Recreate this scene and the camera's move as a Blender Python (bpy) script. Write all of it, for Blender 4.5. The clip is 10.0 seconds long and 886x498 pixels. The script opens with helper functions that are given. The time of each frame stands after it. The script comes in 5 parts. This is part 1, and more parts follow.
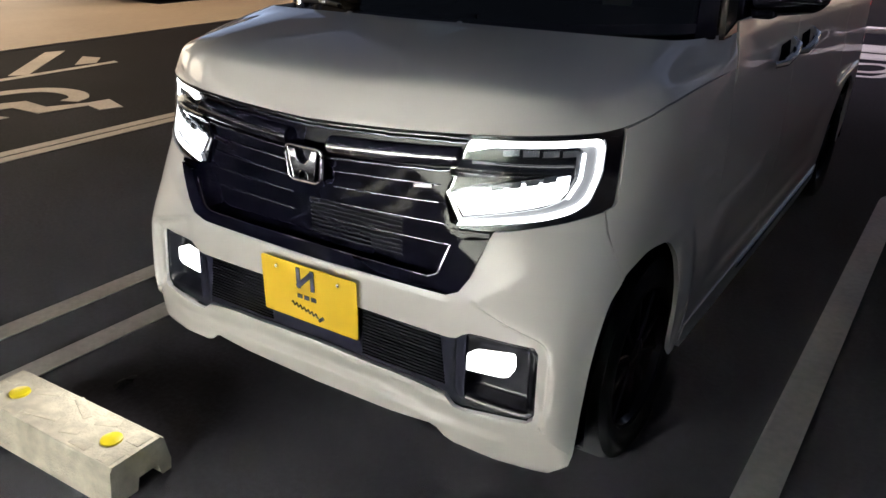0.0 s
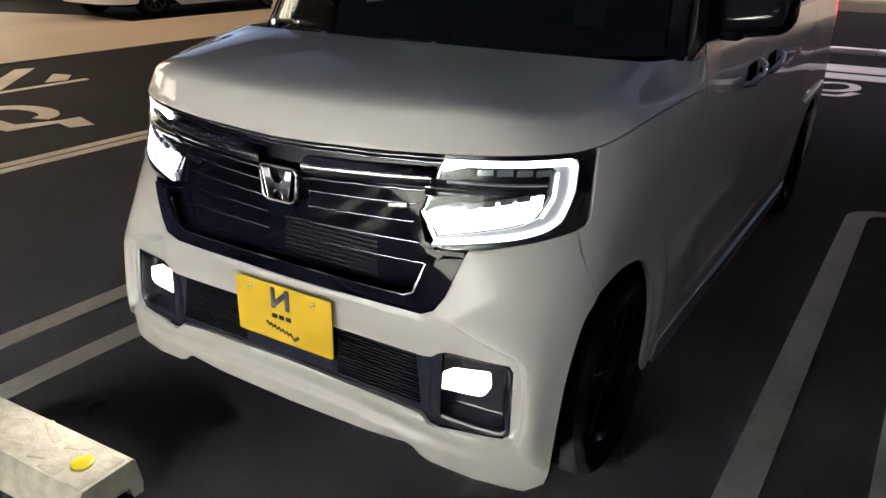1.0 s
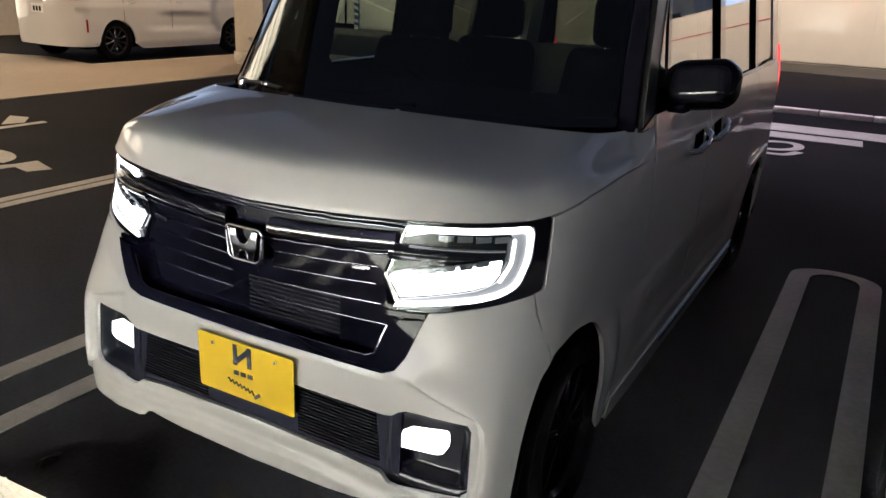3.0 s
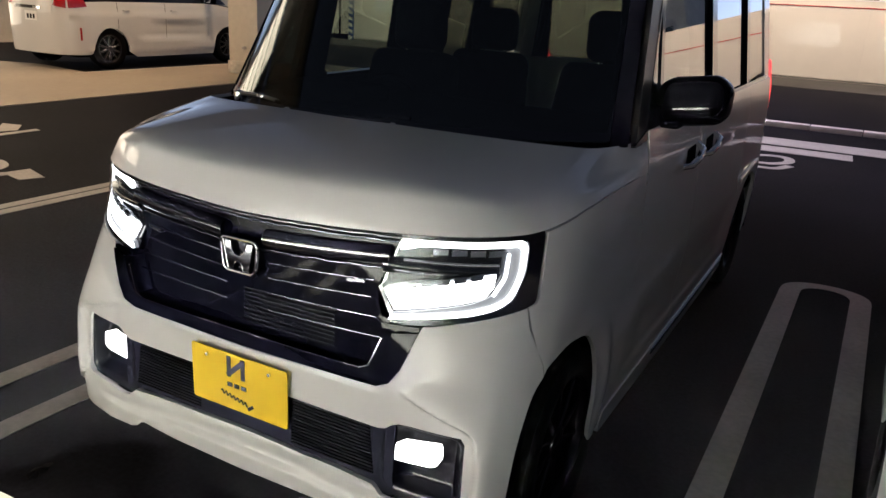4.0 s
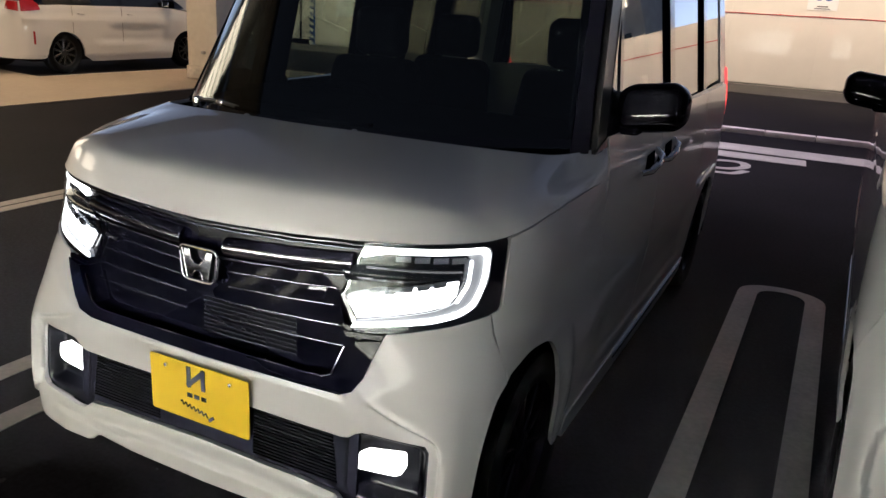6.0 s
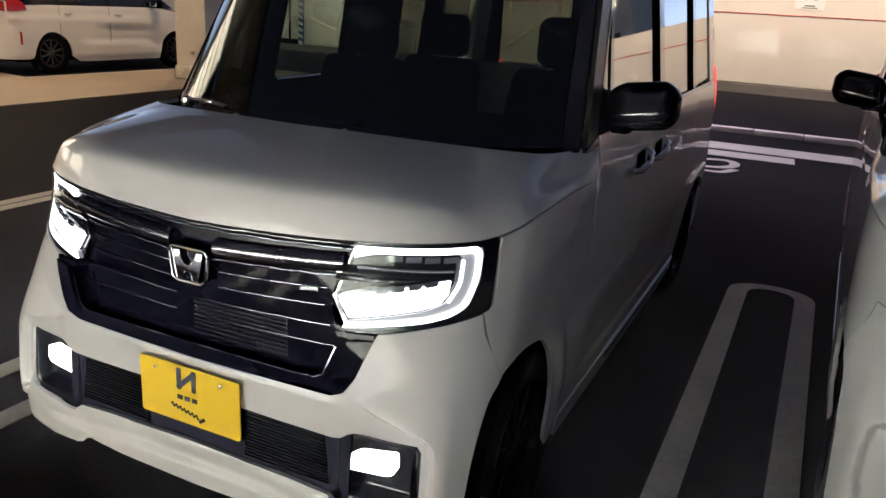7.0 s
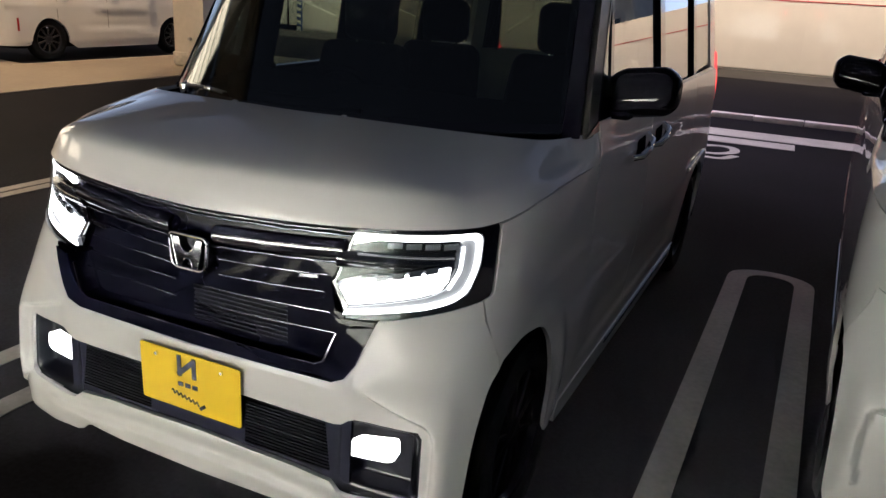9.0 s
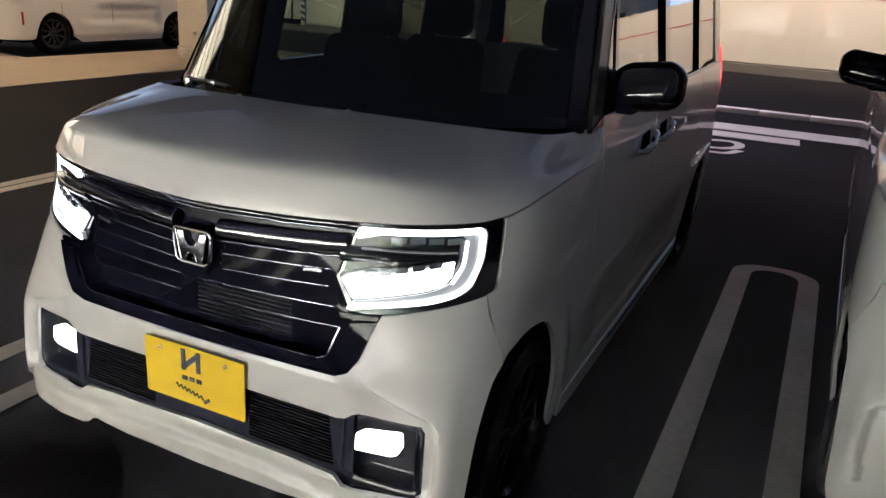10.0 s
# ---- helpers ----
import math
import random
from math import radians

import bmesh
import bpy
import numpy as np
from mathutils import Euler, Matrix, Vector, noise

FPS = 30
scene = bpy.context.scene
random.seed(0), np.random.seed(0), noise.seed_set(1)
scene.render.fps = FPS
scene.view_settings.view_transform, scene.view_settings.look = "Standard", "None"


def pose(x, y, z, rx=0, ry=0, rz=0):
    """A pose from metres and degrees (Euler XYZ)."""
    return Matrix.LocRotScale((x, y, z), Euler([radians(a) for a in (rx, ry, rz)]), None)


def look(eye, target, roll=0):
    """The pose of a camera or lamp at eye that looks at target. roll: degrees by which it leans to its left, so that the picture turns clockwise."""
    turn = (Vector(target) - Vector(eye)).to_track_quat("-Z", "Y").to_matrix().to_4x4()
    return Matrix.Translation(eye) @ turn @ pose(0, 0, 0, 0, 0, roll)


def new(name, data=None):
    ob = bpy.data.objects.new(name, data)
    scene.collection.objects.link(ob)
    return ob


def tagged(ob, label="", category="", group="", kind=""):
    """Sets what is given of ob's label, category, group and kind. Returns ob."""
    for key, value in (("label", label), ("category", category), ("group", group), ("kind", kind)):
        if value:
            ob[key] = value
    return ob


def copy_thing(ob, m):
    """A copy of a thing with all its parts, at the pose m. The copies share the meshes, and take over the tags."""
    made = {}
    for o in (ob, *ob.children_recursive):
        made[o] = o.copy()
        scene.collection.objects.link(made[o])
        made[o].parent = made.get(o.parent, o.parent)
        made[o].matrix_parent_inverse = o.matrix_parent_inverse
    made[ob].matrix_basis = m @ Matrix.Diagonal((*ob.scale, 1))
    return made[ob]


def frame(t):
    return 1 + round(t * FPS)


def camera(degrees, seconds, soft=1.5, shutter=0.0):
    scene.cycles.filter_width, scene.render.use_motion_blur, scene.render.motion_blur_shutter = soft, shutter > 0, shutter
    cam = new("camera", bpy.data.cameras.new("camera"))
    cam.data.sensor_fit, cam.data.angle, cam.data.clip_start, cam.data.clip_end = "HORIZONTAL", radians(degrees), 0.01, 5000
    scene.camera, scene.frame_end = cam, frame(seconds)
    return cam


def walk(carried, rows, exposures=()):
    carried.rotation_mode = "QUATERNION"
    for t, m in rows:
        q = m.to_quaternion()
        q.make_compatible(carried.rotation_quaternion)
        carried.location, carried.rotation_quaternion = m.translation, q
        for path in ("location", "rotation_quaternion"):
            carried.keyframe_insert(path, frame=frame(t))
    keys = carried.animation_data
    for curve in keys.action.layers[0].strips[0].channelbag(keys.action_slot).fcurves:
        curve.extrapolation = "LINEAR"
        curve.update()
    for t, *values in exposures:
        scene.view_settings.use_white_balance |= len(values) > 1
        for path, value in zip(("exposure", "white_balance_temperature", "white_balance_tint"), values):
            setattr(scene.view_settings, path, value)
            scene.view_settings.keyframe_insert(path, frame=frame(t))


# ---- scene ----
cam = camera(59.12, 10.0)
PATH = [
    (0, 1.2585, -1.2617, 1.3555, 66.6144, -0.1416, 34.3120),
    (0.5, 1.2592, -1.2630, 1.3591, 67.1458, -0.2856, 33.5035),
    (1, 1.2608, -1.2656, 1.3633, 67.8360, -0.5638, 32.4987),
    (1.5, 1.2605, -1.2674, 1.3691, 68.6388, -1.0050, 31.4112),
    (2, 1.2672, -1.2778, 1.3840, 69.5608, -1.5160, 30.5479),
    (2.5, 1.2763, -1.2941, 1.4067, 70.4527, -1.9710, 30.0793),
    (4, 1.2747, -1.3166, 1.4331, 71.9177, -2.8827, 29.4471),
    (4.5, 1.2749, -1.3163, 1.4336, 72.0741, -3.0699, 28.8061),
    (5, 1.2743, -1.3140, 1.4345, 72.2027, -3.1964, 27.9751),
    (5.5, 1.2745, -1.3132, 1.4365, 72.3410, -3.2932, 27.3054),
    (7, 1.2694, -1.3090, 1.4333, 72.4784, -3.2604, 25.9980),
    (7.5, 1.2690, -1.3075, 1.4318, 72.3485, -3.2307, 25.8409),
    (8, 1.2684, -1.3074, 1.4314, 72.1183, -3.1883, 25.7447),
    (8.5, 1.2670, -1.3076, 1.4321, 71.8274, -3.1519, 25.7709),
    (9, 1.2666, -1.3073, 1.4319, 71.5188, -3.2040, 25.9268),
    (9.5, 1.2659, -1.3078, 1.4307, 71.3023, -3.1779, 26.0699),
    (10, 1.2665, -1.3070, 1.4315, 71.1079, -3.2095, 26.2236),
]
walk(cam, [(t, pose(*p)) for t, *p in PATH], exposures=((0, 0.74, 6100, 12), (2.5, 0.68, 6100, 12), (10, 0.68, 6100, 12)))

# ---- world and lights ----
world = bpy.data.worlds.new("dusk")
scene.world = world
world.use_nodes = True
wn = world.node_tree.nodes
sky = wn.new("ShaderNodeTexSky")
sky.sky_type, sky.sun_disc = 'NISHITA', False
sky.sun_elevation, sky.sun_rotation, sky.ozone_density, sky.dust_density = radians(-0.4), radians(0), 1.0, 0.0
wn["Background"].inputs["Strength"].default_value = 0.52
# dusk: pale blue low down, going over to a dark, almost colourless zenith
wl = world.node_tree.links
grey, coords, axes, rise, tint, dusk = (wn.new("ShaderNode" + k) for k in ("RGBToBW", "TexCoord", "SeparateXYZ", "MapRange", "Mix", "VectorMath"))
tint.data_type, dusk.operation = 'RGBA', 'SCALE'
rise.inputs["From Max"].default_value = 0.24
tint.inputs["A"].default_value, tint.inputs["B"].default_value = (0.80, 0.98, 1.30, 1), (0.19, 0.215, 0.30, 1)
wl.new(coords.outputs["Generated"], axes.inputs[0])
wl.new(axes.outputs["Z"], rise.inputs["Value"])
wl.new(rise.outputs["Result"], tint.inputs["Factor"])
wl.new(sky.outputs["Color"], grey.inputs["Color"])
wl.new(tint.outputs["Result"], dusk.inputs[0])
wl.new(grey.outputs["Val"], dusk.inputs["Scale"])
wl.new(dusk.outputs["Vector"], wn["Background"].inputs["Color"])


def lamp(name, kind, m, power, colour, size=0.2, size_y=None, spot=60, blend=0.5):
    data = bpy.data.lights.new(name, kind)
    data.energy, data.color = power, colour
    if kind == 'AREA':
        data.shape, data.size, data.size_y = 'RECTANGLE', size, size_y or size
    elif kind == 'SPOT':
        data.spot_size, data.spot_blend, data.shadow_soft_size = radians(spot), blend, size
    else:
        data.shadow_soft_size = size
    ob = new(name, data)
    ob.matrix_world = m
    return ob


WARM, AMBER = (1.0, 0.77, 0.54), (1.0, 0.69, 0.38)
# the lit head lamps of the parked car
for sx in (-1, 1):
    for aim in (-1.85, -1.1, -0.3, 0.4):
        lamp("head_lamp_beam", 'SPOT', look((sx * 0.53, -0.05, 0.80), (aim + sx * 0.4, -3.6, 0.12)), 56000, (1.0, 0.98, 0.79), 0.06, spot=30, blend=0.5)
# fog lamps: a wide low beam on the ground just ahead
for sx in (-1, 1):
    lamp("fog_lamp_beam", 'SPOT', look((sx * 0.50, -0.07, 0.43), (sx * 0.58, -1.4, -0.25)), 8.5, (1.0, 0.92, 0.76), 0.04, spot=110, blend=0.6)
# downlights in the shop canopy over the paved apron
for y in (-6.0, -2.0, 2.0, 6.0, 9.0):
    lamp("canopy_downlight", 'SPOT', look((-8.5, y, 5.0), (-9.0, y, 0)), 295, AMBER, 0.07, spot=134, blend=0.3)
# unseen fill lights added: two strips brighten the hoardings, a spot the far asphalt
lamp("hoarding_flood_far", 'AREA', look((-3.0, 16.2, 3.6), (-3.0, 18.6, 0.9)), 500, WARM, 26.0, 0.3)
lamp("hoarding_flood_side", 'AREA', look((11.7, 8.0, 1.95), (13.0, 8.0, 0.9)), 680, WARM, 0.3, 20.0)
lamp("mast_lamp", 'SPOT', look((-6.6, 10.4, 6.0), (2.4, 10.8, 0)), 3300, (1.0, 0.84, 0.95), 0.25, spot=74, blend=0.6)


# ---- materials ----
def mat(name, colour, rough=0.5, metal=0.0, coat=0.0, coat_rough=0.05, var=0.0, var_scale=8.0, bump=0.0, bump_scale=200.0,
        spec=0.5, stain=0.0, stain_scale=1.5, rough_var=0.0, coat_ior=1.5):
    """A surface with grain and stains at two scales."""
    m = bpy.data.materials.new(name)
    m.use_nodes = True
    n, l = m.node_tree.nodes, m.node_tree.links
    b = n["Principled BSDF"]
    b.inputs["Base Color"].default_value = (*colour, 1)
    b.inputs["Roughness"].default_value = rough
    b.inputs["Metallic"].default_value = metal
    b.inputs["Coat Weight"].default_value = coat
    b.inputs["Coat Roughness"].default_value = coat_rough
    b.inputs["Coat IOR"].default_value = coat_ior
    b.inputs["Specular IOR Level"].default_value = spec
    tc = n.new("ShaderNodeTexCoord")

    def noise_tex(scale, detail=6.0):
        t = n.new("ShaderNodeTexNoise")
        t.inputs["Scale"].default_value, t.inputs["Detail"].default_value = scale, detail
        l.new(tc.outputs["Object"], t.inputs["Vector"])
        return t

    if var or stain:
        cur = None
        for amount, scale in ((var, var_scale), (stain, stain_scale)):
            if not amount:
                continue
            t = noise_tex(scale)
            r = n.new("ShaderNodeMapRange")
            r.inputs["From Min"].default_value, r.inputs["From Max"].default_value = 0.3, 0.7
            r.inputs["To Min"].default_value, r.inputs["To Max"].default_value = 1 - amount, 1 + amount
            l.new(t.outputs["Fac"], r.inputs["Value"])
            mx = n.new("ShaderNodeVectorMath")
            mx.operation = 'SCALE'
            if cur is None:
                mx.inputs[0].default_value = colour
            else:
                l.new(cur, mx.inputs[0])
            l.new(r.outputs["Result"], mx.inputs["Scale"])
            cur = mx.outputs["Vector"]
        l.new(cur, b.inputs["Base Color"])
    if rough_var:
        t = noise_tex(var_scale * 0.7)
        r = n.new("ShaderNodeMapRange")
        r.inputs["To Min"].default_value, r.inputs["To Max"].default_value = max(0.02, rough - rough_var), min(1, rough + rough_var)
        l.new(t.outputs["Fac"], r.inputs["Value"])
        l.new(r.outputs["Result"], b.inputs["Roughness"])
    if bump:
        t = noise_tex(bump_scale, 4.0)
        bp = n.new("ShaderNodeBump")
        bp.inputs["Strength"].default_value, bp.inputs["Distance"].default_value = bump, 0.004
        l.new(t.outputs["Fac"], bp.inputs["Height"])
        l.new(bp.outputs["Normal"], b.inputs["Normal"])
    return m


def glow(name, colour, strength):
    m = bpy.data.materials.new(name)
    m.use_nodes = True
    b = m.node_tree.nodes["Principled BSDF"]
    b.inputs["Base Color"].default_value = (0.3, 0.3, 0.3, 1)
    b.inputs["Emission Color"].default_value = (*colour, 1)
    b.inputs["Emission Strength"].default_value = strength
    return m


def glass(name, tint, gloss=0.02, low=0.05, rise=4.0):
    """Pane: clear to straight rays, with a mirror gloss that grows towards grazing sight."""
    m = bpy.data.materials.new(name)
    m.use_nodes = True
    n, l = m.node_tree.nodes, m.node_tree.links
    n.remove(n["Principled BSDF"])
    tr, gl, mx, lw = n.new("ShaderNodeBsdfTransparent"), n.new("ShaderNodeBsdfGlossy"), n.new("ShaderNodeMixShader"), n.new("ShaderNodeLayerWeight")
    pw, ma = n.new("ShaderNodeMath"), n.new("ShaderNodeMath")
    tr.inputs["Color"].default_value = (*tint, 1)
    gl.inputs["Roughness"].default_value = gloss
    pw.operation, ma.operation = 'POWER', 'MULTIPLY_ADD'
    pw.inputs[1].default_value = rise
    ma.inputs[1].default_value, ma.inputs[2].default_value = 0.9, low
    l.new(lw.outputs["Facing"], pw.inputs[0])
    l.new(pw.outputs["Value"], ma.inputs[0])
    l.new(ma.outputs["Value"], mx.inputs["Fac"])
    l.new(tr.outputs["BSDF"], mx.inputs[1])
    l.new(gl.outputs["BSDF"], mx.inputs[2])
    l.new(mx.outputs["Shader"], n["Material Output"].inputs["Surface"])
    return m


M_ASPHALT = mat("asphalt", (0.0105, 0.0098, 0.0125), 0.72, var=0.35, var_scale=60, stain=0.25, stain_scale=0.8, bump=0.22, bump_scale=260, rough_var=0.1, spec=0.03)
M_LINE = mat("road_paint", (0.43, 0.41, 0.385), 0.65, var=0.12, var_scale=40, stain=0.12, stain_scale=3, bump=0.5, bump_scale=260)
M_GUTTER = mat("worn_concrete_strip", (0.050, 0.046, 0.045), 0.8, var=0.2, var_scale=14, stain=0.2, stain_scale=1.2, bump=0.4, bump_scale=160)
M_APRON = mat("apron_paving", (0.29, 0.245, 0.20), 0.6, var=0.06, var_scale=14, stain=0.12, stain_scale=0.7, bump=0.2, bump_scale=120)
M_STOP = mat("pale_worn_concrete", (0.62, 0.575, 0.47), 0.8, var=0.14, var_scale=26, stain=0.22, stain_scale=7, bump=0.7, bump_scale=140)
M_CONC = mat("concrete", (0.48, 0.45, 0.40), 0.85, var=0.16, var_scale=18, stain=0.2, stain_scale=5, bump=0.7, bump_scale=160)
M_KERB = mat("kerb_concrete", (0.60, 0.56, 0.55), 0.85, var=0.12, var_scale=10, stain=0.15, stain_scale=2, bump=0.5, bump_scale=120)
M_HOARD = mat("white_hoarding", (0.74, 0.70, 0.64), 0.4, coat=0.7, coat_rough=0.02, var=0.02, var_scale=3, stain=0.04, stain_scale=0.6, bump=0.02, bump_scale=4, rough_var=0.03)
M_WALL = mat("rendered_wall", (0.60, 0.56, 0.50), 0.7, var=0.05, var_scale=10, stain=0.08, stain_scale=0.8, bump=0.3, bump_scale=90)
M_PAINT = mat("pearl_white_paint", (0.70, 0.68, 0.64), 0.42, coat=1.0, coat_rough=0.02, coat_ior=1.62, var=0.015, var_scale=4, spec=0.5)
M_BUMPER = mat("pearl_white_bumper_plastic", (0.72, 0.70, 0.66), 0.45, coat=1.0, coat_rough=0.09, coat_ior=1.55, var=0.015, var_scale=4, spec=0.4)
M_BADGE = mat("bright_badge_metal", (0.13, 0.13, 0.14), 0.15, metal=1.0, var=0.04, var_scale=8)
M_VAN = mat("van_white_paint", (0.57, 0.575, 0.585), 0.4, coat=0.8, coat_rough=0.05, var=0.015, var_scale=4)
M_GLOSS = mat("gloss_black_plastic", (0.005, 0.005, 0.008), 0.12, coat=0.3, coat_rough=0.03, var=0.2, var_scale=5)
M_PIANO = mat("black_grille_plastic", (0.0002, 0.0002, 0.00045), 0.05, var=0.2, var_scale=5, spec=0.005)
M_SLAT = mat("dark_grey_slat_plastic", (0.0004, 0.0004, 0.0007), 0.3, var=0.2, var_scale=9, spec=0.02)
M_BAR = mat("gloss_black_bar", (0.003, 0.003, 0.005), 0.2, var=0.2, var_scale=5, spec=0.28)
M_SHELL = mat("mirror_shell_plastic", (0.0007, 0.0007, 0.0010), 0.08, var=0.15, var_scale=6, spec=0.02)
M_POCKET = mat("grained_black_plastic", (0.005, 0.005, 0.007), 0.6, var=0.2, var_scale=20, bump=0.02, bump_scale=500, spec=0.0)
M_FOGBOX = mat("satin_black_pocket", (0.0005, 0.0005, 0.0009), 0.3, var=0.2, var_scale=14, spec=0.025)
# near-mirror metal in place of plain lining, imitating a pale reflection on glass
M_LINING = mat("mirror_pillar_lining", (0.66, 0.62, 0.54), 0.16, metal=0.85, var=0.08, var_scale=12)
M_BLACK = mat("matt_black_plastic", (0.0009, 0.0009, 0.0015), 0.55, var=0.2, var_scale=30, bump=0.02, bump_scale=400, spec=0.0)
M_THREAD = mat("dark_bright_line", (0.010, 0.010, 0.0125), 0.22, metal=1.0, var=0.1, var_scale=6)
M_DCHROME = mat("dark_chrome", (0.20, 0.20, 0.215), 0.16, metal=1.0, var=0.1, var_scale=6)
M_CHROME = mat("chrome", (0.72, 0.72, 0.73), 0.07, metal=1.0, var=0.03, var_scale=6)
M_SATIN = mat("satin_silver", (0.45, 0.45, 0.46), 0.3, metal=1.0, var=0.05, var_scale=6)
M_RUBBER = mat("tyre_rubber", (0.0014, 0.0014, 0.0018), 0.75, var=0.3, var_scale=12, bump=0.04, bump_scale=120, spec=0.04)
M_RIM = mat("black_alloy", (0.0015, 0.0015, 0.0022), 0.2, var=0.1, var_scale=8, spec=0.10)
M_RIMSIL = mat("grey_alloy", (0.03, 0.03, 0.033), 0.3, metal=0.9, var=0.1, var_scale=8)
M_CABIN = mat("cabin_trim", (0.004, 0.004, 0.006), 0.7, var=0.25, var_scale=14, bump=0.02, bump_scale=300, spec=0.0)
M_APILLAR = mat("satin_black_pillar", (0.035, 0.031, 0.029), 0.32, var=0.15, var_scale=8, spec=0.5)
M_SEAT = mat("seat_cloth", (0.006, 0.006, 0.008), 0.9, var=0.25, var_scale=30, bump=0.03, bump_scale=400, spec=0.02)
M_PILLAR = mat("gloss_black_pillar_film", (0.008, 0.008, 0.010), 0.16, coat=0.6, coat_rough=0.05, var=0.15, var_scale=5)
M_YELLOW = mat("yellow_plate", (0.86, 0.56, 0.006), 0.45, var=0.02, var_scale=10, coat=0.2)
M_INK = mat("black_ink", (0.003, 0.003, 0.004), 0.7, var=0.1, var_scale=30, spec=0.0)
M_REFL = mat("yellow_reflector", (0.80, 0.66, 0.01), 0.3, coat=0.6, var=0.08, var_scale=40)
M_RED = mat("red_lens", (0.30, 0.010, 0.012), 0.12, coat=0.8, var=0.08, var_scale=20)
M_ROPE = mat("red_rope", (0.55, 0.02, 0.03), 0.6, var=0.1, var_scale=20, bump=0.3)
M_LEAF = mat("dead_leaf", (0.004, 0.0035, 0.003), 0.8, var=0.3, var_scale=40, bump=0.5)
M_BLUE = mat("blue_print", (0.03, 0.10, 0.34), 0.5, var=0.05)
M_SHEET = mat("white_sheet", (0.78, 0.78, 0.78), 0.5, var=0.03, stain=0.03)
M_LENS = mat("clear_lamp_plastic", (0.30, 0.31, 0.33), 0.12, metal=0.7, var=0.2, var_scale=30)
M_BUILD = mat("far_facade", (0.62, 0.63, 0.66), 0.8, var=0.08, var_scale=2, stain=0.1)
M_DARKWIN = mat("dark_window", (0.01, 0.012, 0.016), 0.05, coat=0.5)
E_STRIP = glow("lit_guide", (1.0, 0.985, 0.95), 4.0)
E_DIM = glow("dim_guide", (0.93, 0.94, 1.0), 0.10)
E_HEAD = glow("lit_head_lamp", (1.0, 0.98, 0.93), 6.0)
E_FOG = glow("lit_fog_lamp", (1.0, 0.97, 0.90), 4.5)
E_TAIL = glow("lit_tail_lamp", (1.0, 0.05, 0.05), 1.3)
E_BULB = glow("lit_tail_elements", (1.0, 0.06, 0.05), 85.0)
M_GLASS = glass("clear_glass", (0.80, 0.86, 0.82), 0.02, 0.045, 5.5)
M_SIDE = glass("side_glass", (0.76, 0.82, 0.78), 0.015, 0.08, 2.2)
M_PRIV = glass("tinted_glass", (0.37, 0.39, 0.36), 0.015, 0.08, 1.9)


# ---- mesh helpers ----
def finish(bm, sharp=35):
    lim = radians(sharp)
    for f in bm.faces:
        f.smooth = True
    for e in bm.edges:
        if len(e.link_faces) == 2 and e.calc_face_angle(0.0) > lim:
            e.smooth = False
    return bm


def part(name, bm, material, parent=None, label="", kind="", sharp=35):
    """Links a bmesh as one mesh object under a thing or under a part."""
    finish(bm, sharp)
    me = bpy.data.meshes.new(name)
    lay = bm.verts.layers.float_vector.get("facing")
    facing = [tuple(v[lay]) for v in bm.verts] if lay else None
    bm.to_mesh(me)
    bm.free()
    if facing:
        # panels take the normals of the smooth surface that they lie on; only their rims are hard
        loops = []
        for poly in me.polygons:
            vs = [me.loops[i].vertex_index for i in poly.loop_indices]
            if all(v % 2 == 0 for v in vs):
                loops += [facing[v] for v in vs]
            elif all(v % 2 for v in vs):
                loops += [tuple(-x for x in facing[v]) for v in vs]
            else:
                loops += [tuple(poly.normal)] * len(vs)
        me.normals_split_custom_set(loops)
    for m in (material if isinstance(material, (list, tuple)) else (material,)):
        me.materials.append(m)
    ob = new(name, me)
    if parent is not None:
        ob.parent = parent
    return tagged(ob, label=label, kind=kind)


def empty(name, m, label, category, group=""):
    ob = new(name)
    ob.empty_display_size = 0.1
    ob.matrix_world = m
    return tagged(ob, label=label, category=category, group=group)


def box(bm, c, s, bevel=0.0, seg=2, m=None):
    """A box of centre c and size s, with rounded edges, added to bm."""
    r = bmesh.ops.create_cube(bm, size=1.0)
    vs = r["verts"]
    for v in vs:
        v.co = Vector((v.co.x * s[0] + c[0], v.co.y * s[1] + c[1], v.co.z * s[2] + c[2]))
    if bevel:
        es = list({e for v in vs for e in v.link_edges})
        out = bmesh.ops.bevel(bm, geom=es, offset=bevel, segments=seg, profile=0.5, affect='EDGES')
        vs = list({v for f in out["faces"] for v in f.verts} | {v for v in vs if v.is_valid})
    if m is not None:
        bmesh.ops.transform(bm, matrix=m, verts=vs)
    return bm


def boxed(c, s, bevel=0.0, seg=2, m=None):
    return box(bmesh.new(), c, s, bevel, seg, m)


def lathe(profile, n=40, axis='x'):
    """A turned shape: profile of (distance along the axis, radius)."""
    bm = bmesh.new()
    rings = []
    for a, r in profile:
        ring = []
        for i in range(n):
            p = 2 * math.pi * i / n
            c, s = r * math.cos(p), r * math.sin(p)
            ring.append(bm.verts.new({'x': (a, c, s), 'y': (c, a, s), 'z': (c, s, a)}[axis]))
        rings.append(ring)
    for q, w in zip(rings, rings[1:]):
        for i in range(n):
            bm.faces.new((q[i], q[(i + 1) % n], w[(i + 1) % n], w[i]))
    bmesh.ops.recalc_face_normals(bm, faces=bm.faces)
    return bm


